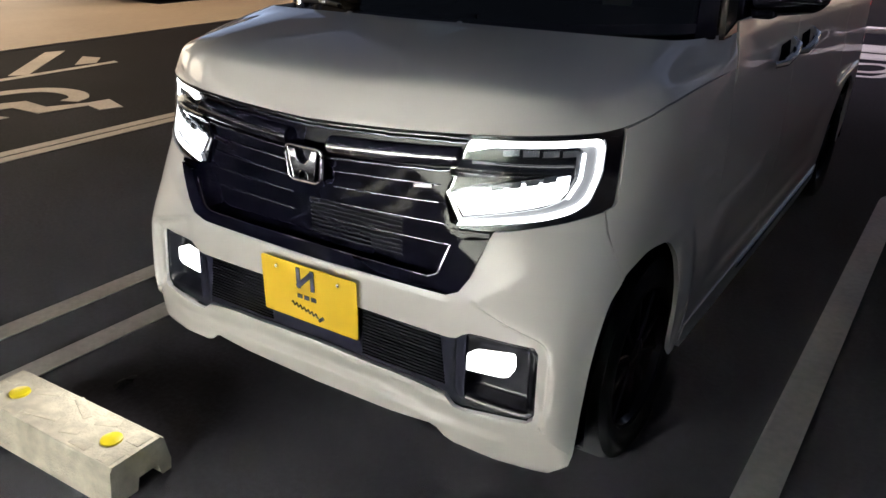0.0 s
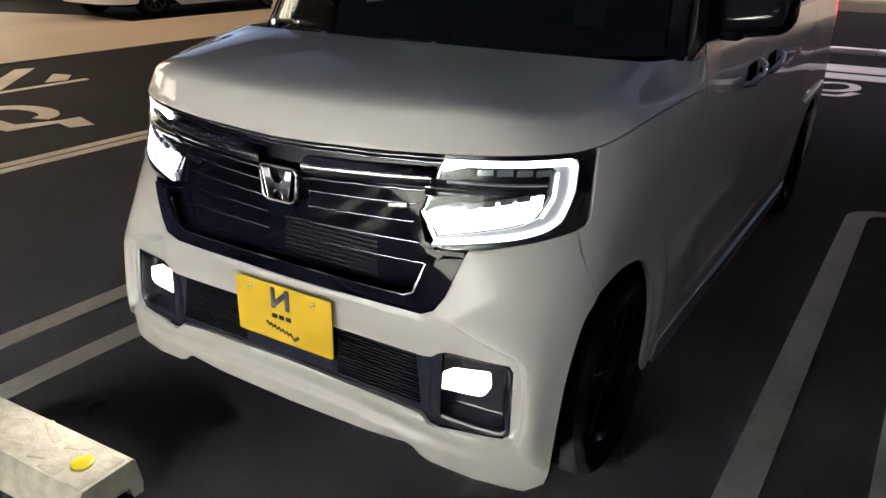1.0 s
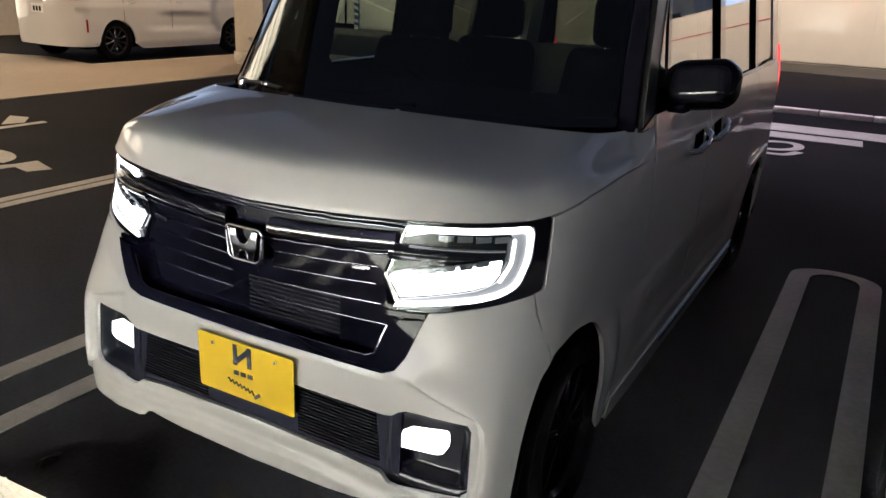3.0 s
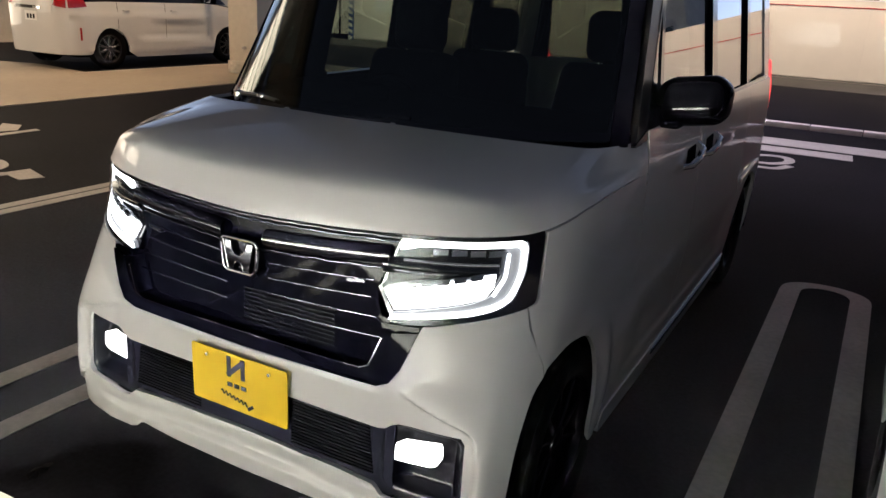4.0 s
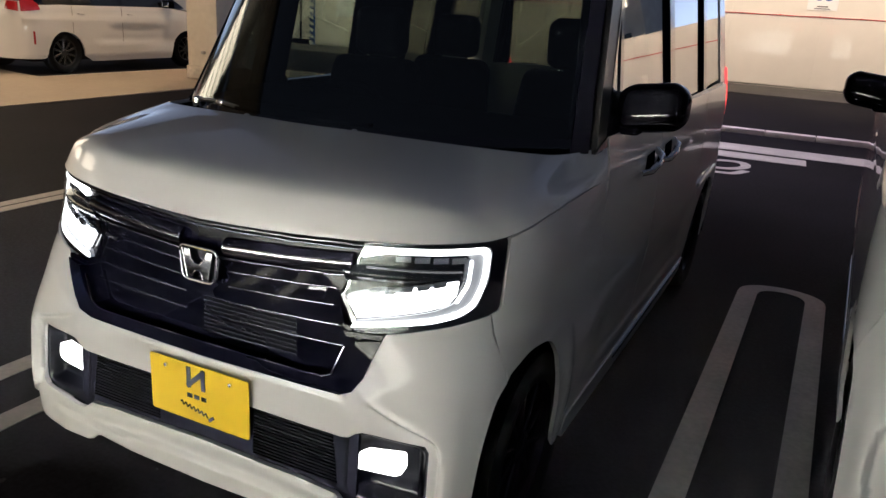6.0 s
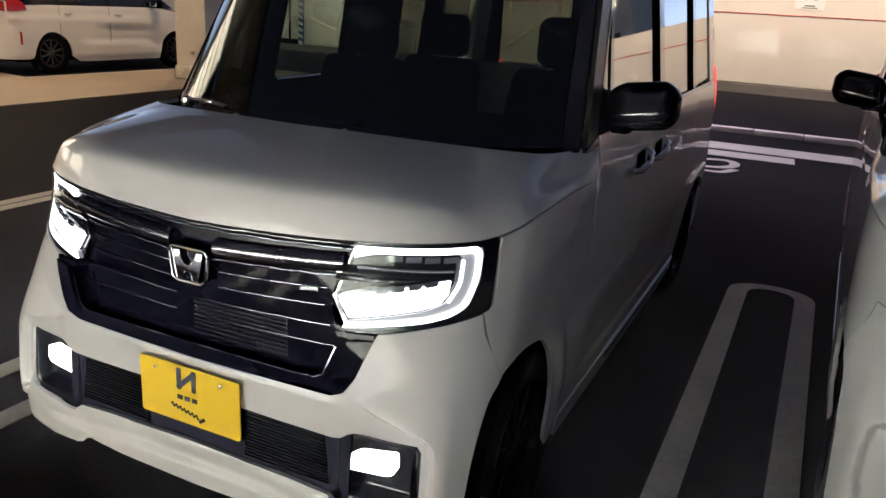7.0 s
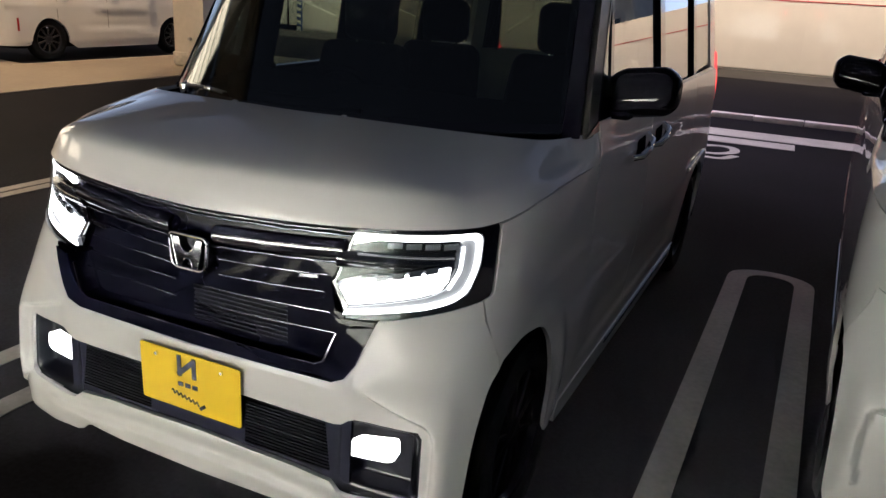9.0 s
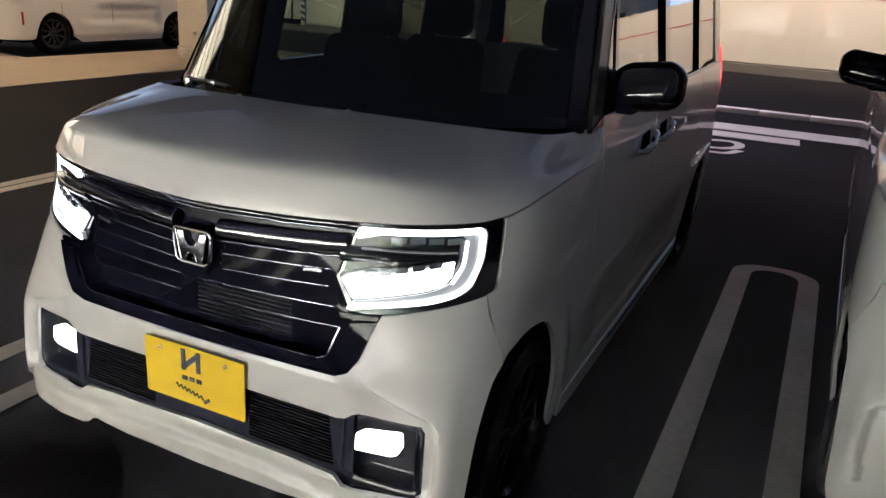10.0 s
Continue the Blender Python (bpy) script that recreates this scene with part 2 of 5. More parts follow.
def tube(points, r, n=8, closed=False):
    """A round bar along points."""
    bm = bmesh.new()
    pts = [Vector(p) for p in points]
    rings = []
    for i, p in enumerate(pts):
        d = (pts[min(i + 1, len(pts) - 1)] - pts[max(i - 1, 0)]).normalized()
        a = d.cross(Vector((0, 0, 1)))
        a = a.normalized() if a.length > 1e-4 else Vector((1, 0, 0))
        b = d.cross(a)
        rr = r[i] if isinstance(r, (list, tuple)) else r
        rings.append([bm.verts.new(p + rr * (math.cos(2 * math.pi * k / n) * a + math.sin(2 * math.pi * k / n) * b)) for k in range(n)])
    for q, w in zip(rings, rings[1:]):
        for k in range(n):
            bm.faces.new((q[k], q[(k + 1) % n], w[(k + 1) % n], w[k]))
    for ring in (rings[0], rings[-1]):
        bm.faces.new(ring)
    bmesh.ops.recalc_face_normals(bm, faces=bm.faces)
    return bm


def rounded(poly, r, k=4):
    """A polygon with its corners rounded; r: one radius or one for each corner."""
    out = []
    n = len(poly)
    for i, p in enumerate(poly):
        rr = r[i] if isinstance(r, (list, tuple)) else r
        p, a, b = (np.array(q, float) for q in (p, poly[i - 1], poly[(i + 1) % n]))
        da, db = np.linalg.norm(a - p), np.linalg.norm(b - p)
        rr = min(rr, 0.45 * da, 0.45 * db)
        if rr <= 1e-5:
            out.append(tuple(p))
            continue
        s, e = p + (a - p) / da * rr, p + (b - p) / db * rr
        for j in range(k + 1):
            t = j / k
            out.append(tuple((1 - t) ** 2 * s + 2 * t * (1 - t) * p + t * t * e))
    return out


def sheet(poly, surf, d=0.0, thick=0.004, step=0.035, bulge=None, flip=False):
    """A panel: the polygon in the two coordinates of surf, laid on that surface at height d (plus bulge(a, b)), with a thickness."""
    bm = bmesh.new()
    if flip:
        poly = [(-a, b) for a, b in poly][::-1]
    area = sum(p[0] * q[1] - q[0] * p[1] for p, q in zip(poly, list(poly[1:]) + [poly[0]]))
    if area < 0:
        poly = poly[::-1]
    bm.faces.new([bm.verts.new((a, b, 0)) for a, b in poly])
    sa, sb = step if isinstance(step, tuple) else (step, step)
    for k, st in ((0, sa), (1, sb)):
        lo, hi = min(p[k] for p in poly), max(p[k] for p in poly)
        i = math.floor(lo / st) + 1
        while i * st < hi:
            no = Vector((1, 0, 0)) if k == 0 else Vector((0, 1, 0))
            if i * st - lo > st * 0.1 and hi - i * st > st * 0.1:
                bmesh.ops.bisect_plane(bm, geom=bm.verts[:] + bm.edges[:] + bm.faces[:], dist=1e-5, plane_co=no * (i * st), plane_no=no)
            i += 1
    top, e = {}, 0.002
    inner = {}
    faces = [list(f.verts) for f in bm.faces]
    rim = [(ed.verts[0], ed.verts[1]) for ed in bm.edges if len(ed.link_faces) == 1]
    order = {}
    for f in bm.faces:
        vs = list(f.verts)
        for p, q in zip(vs, vs[1:] + vs[:1]):
            order[(p, q)] = True
    out = bmesh.new()
    lay = out.verts.layers.float_vector.new("facing")
    for v in bm.verts:
        a, b = v.co.x, v.co.y
        p = np.array(surf(a, b))
        du = (np.array(surf(a + e, b)) - np.array(surf(a - e, b))) / (2 * e)
        dv = (np.array(surf(a, b + e)) - np.array(surf(a, b - e))) / (2 * e)
        n = np.cross(du, dv)
        n = n / (np.linalg.norm(n) + 1e-12)
        h, m = d, n
        if bulge:
            h += bulge(a, b)
            m = np.cross(du + n * (bulge(a + e, b) - bulge(a - e, b)) / (2 * e), dv + n * (bulge(a, b + e) - bulge(a, b - e)) / (2 * e))
            m = m / (np.linalg.norm(m) + 1e-12)
        top[v] = out.verts.new(p + n * h)
        inner[v] = out.verts.new(p + n * (h - thick))
        top[v][lay] = inner[v][lay] = Vector(m)
    for vs in faces:
        try:
            out.faces.new([top[v] for v in vs])
            out.faces.new([inner[v] for v in reversed(vs)])
        except ValueError:
            pass
    for p, q in rim:
        if (p, q) not in order:
            p, q = q, p
        try:
            out.faces.new((top[q], top[p], inner[p], inner[q]))
        except ValueError:
            pass
    bm.free()
    return out


def step01(x, a, b):
    t = min(1.0, max(0.0, (x - a) / (b - a)))
    return t * t * (3 - 2 * t)


def flat(poly, z0, z1):
    """A prism over a ground polygon."""
    bm = bmesh.new()
    lo = [bm.verts.new((x, y, z0)) for x, y in poly]
    hi = [bm.verts.new((x, y, z1)) for x, y in poly]
    bm.faces.new(hi)
    bm.faces.new(lo[::-1])
    n = len(poly)
    for i in range(n):
        bm.faces.new((lo[i], lo[(i + 1) % n], hi[(i + 1) % n], hi[i]))
    bmesh.ops.recalc_face_normals(bm, faces=bm.faces)
    return bm


# ---- body surfaces of the small van ----
ZS = (.12, .20, .28, .36, .50, .62, .75, .85, .95, 1.0, 1.06, 1.12, 1.2)
WS = (.722, .732, .735, .735, .738, .738, .738, .737, .733, .729, .722, .712, .70)
SIDE = (.690, .700, .712, .722, .732, .737, .738, .737, .733, .729, .722, .712, .70)
Y0 = (.06, .012, .003, .0, .006, .012, .012, .014, .022, .03, .045, .08, .16)
AS = (.24, .24, .24, .25, .27, .34, .43, .48, .50, .50, .50, .48, .46)
NS = (6.0, 6.0, 5.6, 5.2, 4.8, 4.0, 3.2, 3.0, 3.0, 3.0, 2.9, 2.8, 2.8)
LEN = 3.395
OUTLINES = {}


def outline(z):
    """Half outline of the lower body at height z, from the middle of the nose to the middle of the tail, with its arc length."""
    k = round(z, 3)
    if k not in OUTLINES:
        w, y0, a, n = (float(np.interp(k, ZS, c)) for c in (WS, Y0, AS, NS))
        th = np.linspace(0, math.pi / 2, 200) ** 1.5 / (math.pi / 2) ** .5
        x = list(w * np.sin(th) ** (2 / n))
        y = list(y0 + a * (1 - np.clip(np.cos(th), 0, 1) ** (2 / n)))
        r, ws = .14, float(np.interp(k, ZS, SIDE))
        for i in range(1, 9):
            x.append(w + (ws - w) * step01(i / 8, 0, 1))
            y.append(y0 + a + .30 * i / 8)
        w = ws
        for i in range(1, 13):
            p = math.pi / 2 * i / 12
            x.append(w - r + r * math.cos(p))
            y.append(LEN - r + r * math.sin(p))
        x.append(0.)
        y.append(LEN + .02)
        x, y = np.array(x), np.array(y)
        OUTLINES[k] = (x, y, np.concatenate([[0], np.cumsum(np.hypot(np.diff(x), np.diff(y)))]))
    return OUTLINES[k]


def low(u, z):
    """Lower body: u is the arc length from the middle of the nose, to either side."""
    k = math.floor(z * 1000) / 1000
    out = []
    for zz in (k, k + 0.001):
        x, y, s = outline(zz)
        out.append((float(np.interp(abs(u), s, x)), float(np.interp(abs(u), s, y))))
    t = (z - k) / 0.001
    x, y = ((1 - t) * out[0][i] + t * out[1][i] for i in (0, 1))
    return np.array((math.copysign(x, u), y, z))


def at_y(y, z):
    """The arc length at which the flank reaches y."""
    _, ys, s = outline(z)
    return float(np.interp(y, ys, s))


def wide(z):
    return float(np.interp(z, (1.0, 1.08, 1.14, 1.45, 1.62, 1.74), (.726, .718, .708, .662, .635, .58)))


def upper(a, z):
    """Side of the cabin above the belt: a is y on one side and -y on the other."""
    return np.array((math.copysign(wide(z), a), abs(a), z))


def shield(f, z):
    """Windscreen: f from -1 to 1 across."""
    return np.array((f * (wide(z) - 0.014), 0.40 + 0.55 * (z - 1.08) + 0.335 * abs(f) ** 2.3, z))


def tailmap(v, z):
    """Back of the body: v is the arc length from the middle of the tail."""
    w = float(np.interp(z, ZS, SIDE)) if z < 1.1 else wide(z)
    r = .12
    a = abs(v)
    lean = max(0.0, z - 1.0) * 0.12
    if a <= w - r:
        x, y = a, LEN
    else:
        p = min(math.pi / 2, (a - w + r) / r)
        x, y = w - r + r * math.sin(p), LEN - r + r * math.cos(p)
        y -= max(0.0, a - w + r - r * math.pi / 2)
    return np.array((-math.copysign(x, v), y - lean, z))


def hood_edge(u):
    return float(np.interp(abs(u), (0, .1, .43, .62, .70, .756, .89, 1.0, 1.3), (.921, .924, .938, .944, .946, .952, .978, .984, .985)))


def cowl_keys():
    """Rear edge of the bonnet from the middle of the cowl round the foot of the pillar to the door, with the arc length of the lower edge."""
    keys = []
    for a in (0, .15, .3, .45, .6, .75, .88, 1.0):
        g = (a / 1.12) ** 1.25
        keys.append((a, .66 * math.sin(g * math.pi / 2) ** .9, .415 + .235 * g ** 2.2, 1.100 - .030 * g ** 2))
    keys += [(1.12, .672, .662, 1.0735), (1.25, .700, .765, 1.0735), (1.374, .713, .862, 1.078)]
    return np.array(eased(keys, 8))


def cowl_line(a):
    if not COWL:
        COWL.append(cowl_keys())
    c = COWL[0]
    return np.array([float(np.interp(a, c[:, 0], c[:, i])) for i in (1, 2, 3)])


COWL = []


def hood(a, b):
    """Bonnet: a is the arc length along its lower edge, b runs from 0 at that edge to 1 at the cowl; an upright front face, a knee and a flat top."""
    s = math.copysign(1, a)
    a = abs(a)
    p0 = low(a, hood_edge(a))
    end = cowl_line(a)
    rise = float(np.interp(a, (0, .40, .55, .66, .76, .90, 1.0, 1.12), (.104, .097, .082, .068, .062, .047, .036, .032)))
    turn, flank = step01(a, .42, .85), step01(a, 1.08, 1.37)
    bow = .028 * math.exp(-((a - .70) / .13) ** 2)
    back = np.array((-turn, .9 - .65 * turn, 0.0))
    pa = p0 + back * (.010 * (1 - .9 * flank) + bow * .5) + np.array((0, 0, rise * .55))
    k = p0 + back * (.030 * (1 - .9 * flank) + bow) + np.array((0, 0, rise))
    pb = k + (end - k) * .42 + np.array((0, 0, (.016 - .012 * turn) * (1 - flank)))
    c = (p0, pa, k, pb, end)
    t = b * 3
    i = min(2, int(t))
    t -= i
    u = (c[0], c[1] * .4 + c[2] * .6, c[2] * .70 + c[3] * .30, c[4])
    q = c[i + 1]
    p = (1 - t) ** 2 * u[i] + 2 * t * (1 - t) * q + t * t * u[i + 1]
    p[0] *= s
    return p


def arch(y0, z0, r, a0, a1, n=18):
    """Wheel arch outline in flank coordinates, from angle a0 to a1 in degrees."""
    out = []
    for i in range(n + 1):
        p = radians(a0 + (a1 - a0) * i / n)
        z = z0 + r * math.sin(p)
        out.append((at_y(y0 + r * math.cos(p) * 1.0, z), z))
    return out


AXLE_F, AXLE_R, HUB = 0.495, 3.015, 0.282
ARCH_F = ((.712, .22), (.716, .27), (.727, .388), (.735, .468), (.748, .536), (.768, .596), (.816, .646), (.888, .664), (.96, .661), (1.02, .648), (1.096, .612), (1.176, .556), (1.248, .472), (1.295, .37), (1.33, .22))


def eased(pts, n=3):
    """A smooth line through the points."""
    q = [np.array(p, float) for p in pts]
    q = [2 * q[0] - q[1]] + q + [2 * q[-1] - q[-2]]
    out = [tuple(q[1])]
    for a, b, c, d in zip(q, q[1:], q[2:], q[3:]):
        for k in range(1, n + 1):
            t = k / n
            out.append(tuple(.5 * (2 * b + (c - a) * t + (2 * a - 5 * b + 4 * c - d) * t * t + (3 * b - a - 3 * c + d) * t ** 3)))
    return out


def wheel_parts(car, x, y, rim_mat, side):
    w = new("wheel")
    w.parent = car
    w.location = (x, y, HUB)
    w.empty_display_size = 0.1
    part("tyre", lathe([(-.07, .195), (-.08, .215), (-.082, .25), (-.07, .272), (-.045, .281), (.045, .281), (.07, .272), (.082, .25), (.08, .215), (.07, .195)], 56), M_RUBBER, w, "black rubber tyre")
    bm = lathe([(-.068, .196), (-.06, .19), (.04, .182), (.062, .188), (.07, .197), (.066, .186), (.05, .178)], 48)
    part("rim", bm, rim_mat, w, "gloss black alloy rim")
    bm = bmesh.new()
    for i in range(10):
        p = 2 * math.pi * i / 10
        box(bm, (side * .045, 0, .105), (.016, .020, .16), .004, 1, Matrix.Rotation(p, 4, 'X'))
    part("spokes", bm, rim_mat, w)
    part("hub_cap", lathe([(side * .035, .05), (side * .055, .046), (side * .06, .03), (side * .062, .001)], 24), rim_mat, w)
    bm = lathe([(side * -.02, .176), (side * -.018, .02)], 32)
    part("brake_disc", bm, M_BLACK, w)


def ribbon(points, w, y, thick=.0012):
    """A flat printed stroke of width w along points of an upright plane."""
    bm = bmesh.new()
    rows = []
    for i, p in enumerate(points):
        a, b = points[max(i - 1, 0)], points[min(i + 1, len(points) - 1)]
        dx, dz = b[0] - a[0], b[1] - a[1]
        n = math.hypot(dx, dz) or 1.0
        nx, nz = -dz / n * w / 2, dx / n * w / 2
        rows.append([bm.verts.new((p[0] + k * nx, yy, p[1] + k * nz)) for k, yy in ((1, y - thick), (-1, y - thick), (-1, y + .001), (1, y + .001))])
    for p, q in zip(rows, rows[1:]):
        for k in range(4):
            bm.faces.new((p[k], p[(k + 1) % 4], q[(k + 1) % 4], q[k]))
    bm.faces.new(rows[0])
    bm.faces.new(rows[-1][::-1])
    bmesh.ops.recalc_face_normals(bm, faces=bm.faces)
    return bm


def text_bars(parent, y):
    """Printing on the yellow plate: a slanted monogram, a row of short bars and a line of script as a plain wave."""
    for x0, x1 in ((-.036, -.0235), (.0105, .023)):
        part("monogram_stroke", boxed(((x0 + x1) / 2, y, .516), (x1 - x0, .002, .056)), M_INK, parent, "black printed upright stroke")
    part("monogram_diagonal", ribbon([(-.034, .491), (.021, .541)], .013, y - .0004), M_INK, parent, "black printed diagonal stroke")
    for x0 in (-.036, -.013, .010):
        part("lettering_bar", boxed((x0 + .008, y, .466), (.016, .002, .011)), M_INK, parent, "black bar of printed letters")
    wave = [(-.058 + .088 * k / 60, .441 - .018 * k / 60 + .0048 * math.sin(k * .72)) for k in range(61)]
    part("script_wave", ribbon(wave, .0028, y), M_INK, parent, "black printed line of script")
    part("script_bar", ribbon([(.032, .412), (.048, .424)], .009, y), M_INK, parent, "black bar of printed script")


def small_van(m, lit, label, group):
    """The tall kei van with all its parts, nose towards -y, built at the origin and set at m."""
    car = empty("car", m, label, "car", group)
    head, strip, fog, tail = (E_HEAD, E_STRIP, E_FOG, E_TAIL) if lit else (M_LENS, M_LENS, M_LENS, M_RED)

    # bumper: upper white skin round the grille and the lower opening
    half = [(0, .572), (.395, .578), (.43, .596), (.454, .632), (.49, .724), (.497, .738), (.53, .743), (.64, .765), (.725, .783), (.735, .74), (.762, .695), (.788, .653), (0.797, 0.627), (0.7871, 0.6178), (0.7769, 0.6084), (0.768, 0.596), (0.7605, 0.5786), (0.7538, 0.5575), (0.748, 0.536), (0.743, 0.5146), (0.7387, 0.4916), (0.735, 0.468), (0.7309, 0.4311), (0.727, 0.388), (0.7217, 0.3314), (0.716, 0.27), (.713, .250), (.65, .308), (.608, .321), (.622, .332), (.625, .345), (.622, .49), (.612, .504), (.462, .504), (.447, .498), (.430, .485), (.41, .481), (0, .482)]
    full = half + [(-a, b) for a, b in half[::-1][1:-1]]

    # fold that starts beside the grille, runs out above the fog lamp and turns down round it
    fold = eased([(.466, .583), (.52, .564), (.58, .545), (.622, .532), (.645, .515), (.655, .485), (.659, .43), (.658, .37), (.648, .325)], 3)

    def fold_side(a, z):
        best = (9.0, 1.0)
        for (x0, z0), (x1, z1) in zip(fold, fold[1:]):
            dx, dz = x1 - x0, z1 - z0
            t = min(1.0, max(0.0, ((a - x0) * dx + (z - z0) * dz) / (dx * dx + dz * dz)))
            d = math.hypot(a - x0 - t * dx, z - z0 - t * dz)
            if d < best[0]:
                best = (d, dx * (z - z0) - dz * (a - x0))
        return math.copysign(best[0], best[1])

    def bumper_relief(u, z):
        a = abs(u)
        lip_roll = -.004 * (1 - step01(abs(z - .577), 0, .010)) * (1 - step01(a, .38, .42))
        if a < .42:
            return lip_roll
        # a facet under the lamp between an upper fold line and the fold round the fog lamp; the field below lies deeper
        d1 = (a - .462) * .60 - (z - .578) * .80
        d2 = fold_side(a, z)
        lift = .004 * math.log(1 + math.exp(max(-30.0, min(30.0, d1 / .004))))
        ridge = .020 * (1 - math.exp(-lift * .42 / .020))
        if d2 >= 0:
            h = ridge * math.exp(-(d2 / .085) ** 1.5)
        else:
            q = step01(-d2, 0.0, .016)
            h = ridge * (1 - q) - .007 * q * step01(a, .44, .50) * step01(z, .325, .36)
        return h * (1 - step01(a, .668, .728)) + lip_roll

    part("front_bumper", sheet(full, low, .003, .02, .008, bumper_relief), M_BUMPER, car, "pearl white painted front bumper")
    lip = [(0, .226), (.25, .232), (.365, .243), (.385, .236), (.404, .218), (.43, .208), (.60, .196), (.66, .198), (.704, .222), (.713, .250), (.65, .308), (.608, .321), (.45, .306), (.428, .308), (.40, .330), (.30, .338), (0, .345)]
    full = lip + [(-a, b) for a, b in lip[::-1][1:-1]]

    def lip_relief(u, z):
        a = abs(u)
        t = float(np.interp(a, (0, .20, .50, .62, .72), (.345, .342, .312, .314, .27))) - z
        foot = step01(a, .30, .52)
        ledge = .004 * step01(t, -.004, .010) * (1 - step01(t, .016, .042))
        low_c = .013 * step01(t, .046, .070)
        low_f = .007 * step01(t, .036, .060)
        return (ledge + low_c * (1 - foot) + low_f * foot) * (1 - step01(a, .50, .60))

    part("bumper_lip", sheet(full, low, .003, .012, .010, lip_relief), M_BUMPER, car, "pearl white lower bumper spoiler")

    # lower opening: dark band with slats between two fog lamp pockets
    band = part("lower_grille", sheet([(-.45, .30), (.45, .30), (.45, .50), (-.45, .50)], low, -.011, .01, .06), M_BLACK, car, "matt black lower grille")
    for i in range(15):
        z = .352 + i * .0085
        for s in (-1, 1):
            hi = .398 - .0012 * i
            bm = sheet([(.155, z), (hi, z), (hi, z + .0035), (.155, z + .0035)], low, -.004, .008, .08, flip=s < 0)
            part("slat", bm, M_SLAT, band)
    for s in (-1, 1):
        pocket = rounded([(.405, .306), (.602, .321), (.625, .340), (.621, .492), (.610, .504), (.460, .503), (.444, .492), (.418, .480)], .010)

        def hollow(u, z):
            a = abs(u)
            return -.045 * step01(a, .42, .48) * (1 - step01(a, .590, .618)) * step01(z, .325, .36) * (1 - step01(z, .472, .498))
        p = part("fog_lamp_pocket", sheet(pocket, low, -.010, .012, .0125, hollow, flip=s < 0), M_FOGBOX, car, "black fog lamp pocket")
        lens = rounded([(.434, .402), (.545, .410), (.562, .42), (.559, .460), (.462, .446), (.432, .433)], .010)
        part("fog_lamp", sheet(lens, low, -.016, .03, .03, flip=s < 0), fog, p, "lit rectangular fog lamp" if lit else "clear fog lamp")

    # upper grille: gloss black panel, frame, bars
    body = [(-.488, .722), (-.45, .63), (-.40, .580), (0, .575), (.40, .580), (.45, .63), (.488, .722), (.388, .74), (.372, .80), (.40, .87), (.425, .933), (.1, .919), (-.1, .919), (-.425, .933), (-.40, .87), (-.372, .80), (-.388, .74)]
    grille = part("grille", sheet(body, low, -.020, .012, .03), M_PIANO, car, "gloss black front grille")
    rim_half = [(0, .573), (.396, .579), (.43, .596), (.452, .63), (.49, .723), (.434, .715), (.40, .655), (.378, .625), (.35, .617), (0, .615)]
    frame_poly = rim_half + [(-a, b) for a, b in rim_half[::-1][1:-1]]
    part("grille_frame", sheet(frame_poly, low, .0, .03, .03, lambda u, z: .010 * step01(z, .575, .60)), M_PIANO, grille, "gloss black grille surround")
    for s in (-1, 1):
        part("corner_plate", sheet([(.402, .648), (.424, .640), (.462, .715), (.432, .716)], low, .011, .006, .04, flip=s < 0), M_PIANO, grille, "gloss black corner plate")
        part("frame_cap", sheet([(.405, .722), (.49, .725), (.49, .735), (.40, .733)], low, .006, .01, .04, flip=s < 0), M_PIANO, grille)

        # dark chrome brow under the bonnet and the thick wing bar beside the badge
        def brow(lo, hi, a0, a1, d, material, nm, h=.010, s=s):
            n = 10
            low_e = [(a0 + (a1 - a0) * i / n, lo[0] + (lo[1] - lo[0]) * (i / n)) for i in range(n + 1)]
            up_e = [(a0 + (a1 - a0) * i / n, hi[0] + (hi[1] - hi[0]) * (i / n)) for i in range(n + 1)]

            def crown(u, z):
                t = (abs(u) - a0) / (a1 - a0)
                l, g = lo[0] + (lo[1] - lo[0]) * t, hi[0] + (hi[1] - hi[0]) * t
                q = min(1.0, max(0.0, (z - l) / max(1e-4, g - l)))
                return h * math.sin(math.pi * q) ** .6 if 0 < q < 1 else 0.0
            part(nm, sheet(low_e + up_e[::-1], low, d, .014, (.05, .006), crown, flip=s < 0), material, grille)

        brow((.908, .924), (.918, .933), .0, .428, -.004, M_BAR, "upper_bar", .006)
        brow((.899, .915), (.904, .920), .0, .420, -.010, M_THREAD, "chrome_line", .002)
        brow((.840, .862), (.886, .906), .066, .404, -.014, M_BAR, "wing_bar", .016)
        brow((.829, .851), (.835, .857), .055, .392, -.014, M_THREAD, "wing_edge", .002)
        for z0, z1, a1 in ((.800, .818, .365), (.762, .778, .36), (.722, .734, .375), (.678, .688, .39)):
            brow((z0, z1), (z0 + .0028, z1 + .0028), .07, a1, -.017, M_THREAD, "louvre_line", .001)
        part("reflector_chip", sheet([(.30, .807), (.345, .812), (.345, .819), (.30, .814)], low, -.010, .006, .05, flip=s < 0), M_RIMSIL, grille)
    for i in range(9):
        part("mesh_slat", sheet([(-.01, .632 + .011 * i), (.265, .635 + .011 * i), (.265, .639 + .011 * i), (-.01, .636 + .011 * i)], low, -.0182, .004, .06), M_SLAT, grille)
    for s in (-1, 1):
        part("frame_line", sheet([(0, .6165), (.352, .618), (.376, .630), (.404, .70), (.407, .70), (.380, .628), (.354, .6155), (0, .614)], low, .010, .006, .03, flip=s < 0), M_CHROME, grille, "thin bright line round the grille")
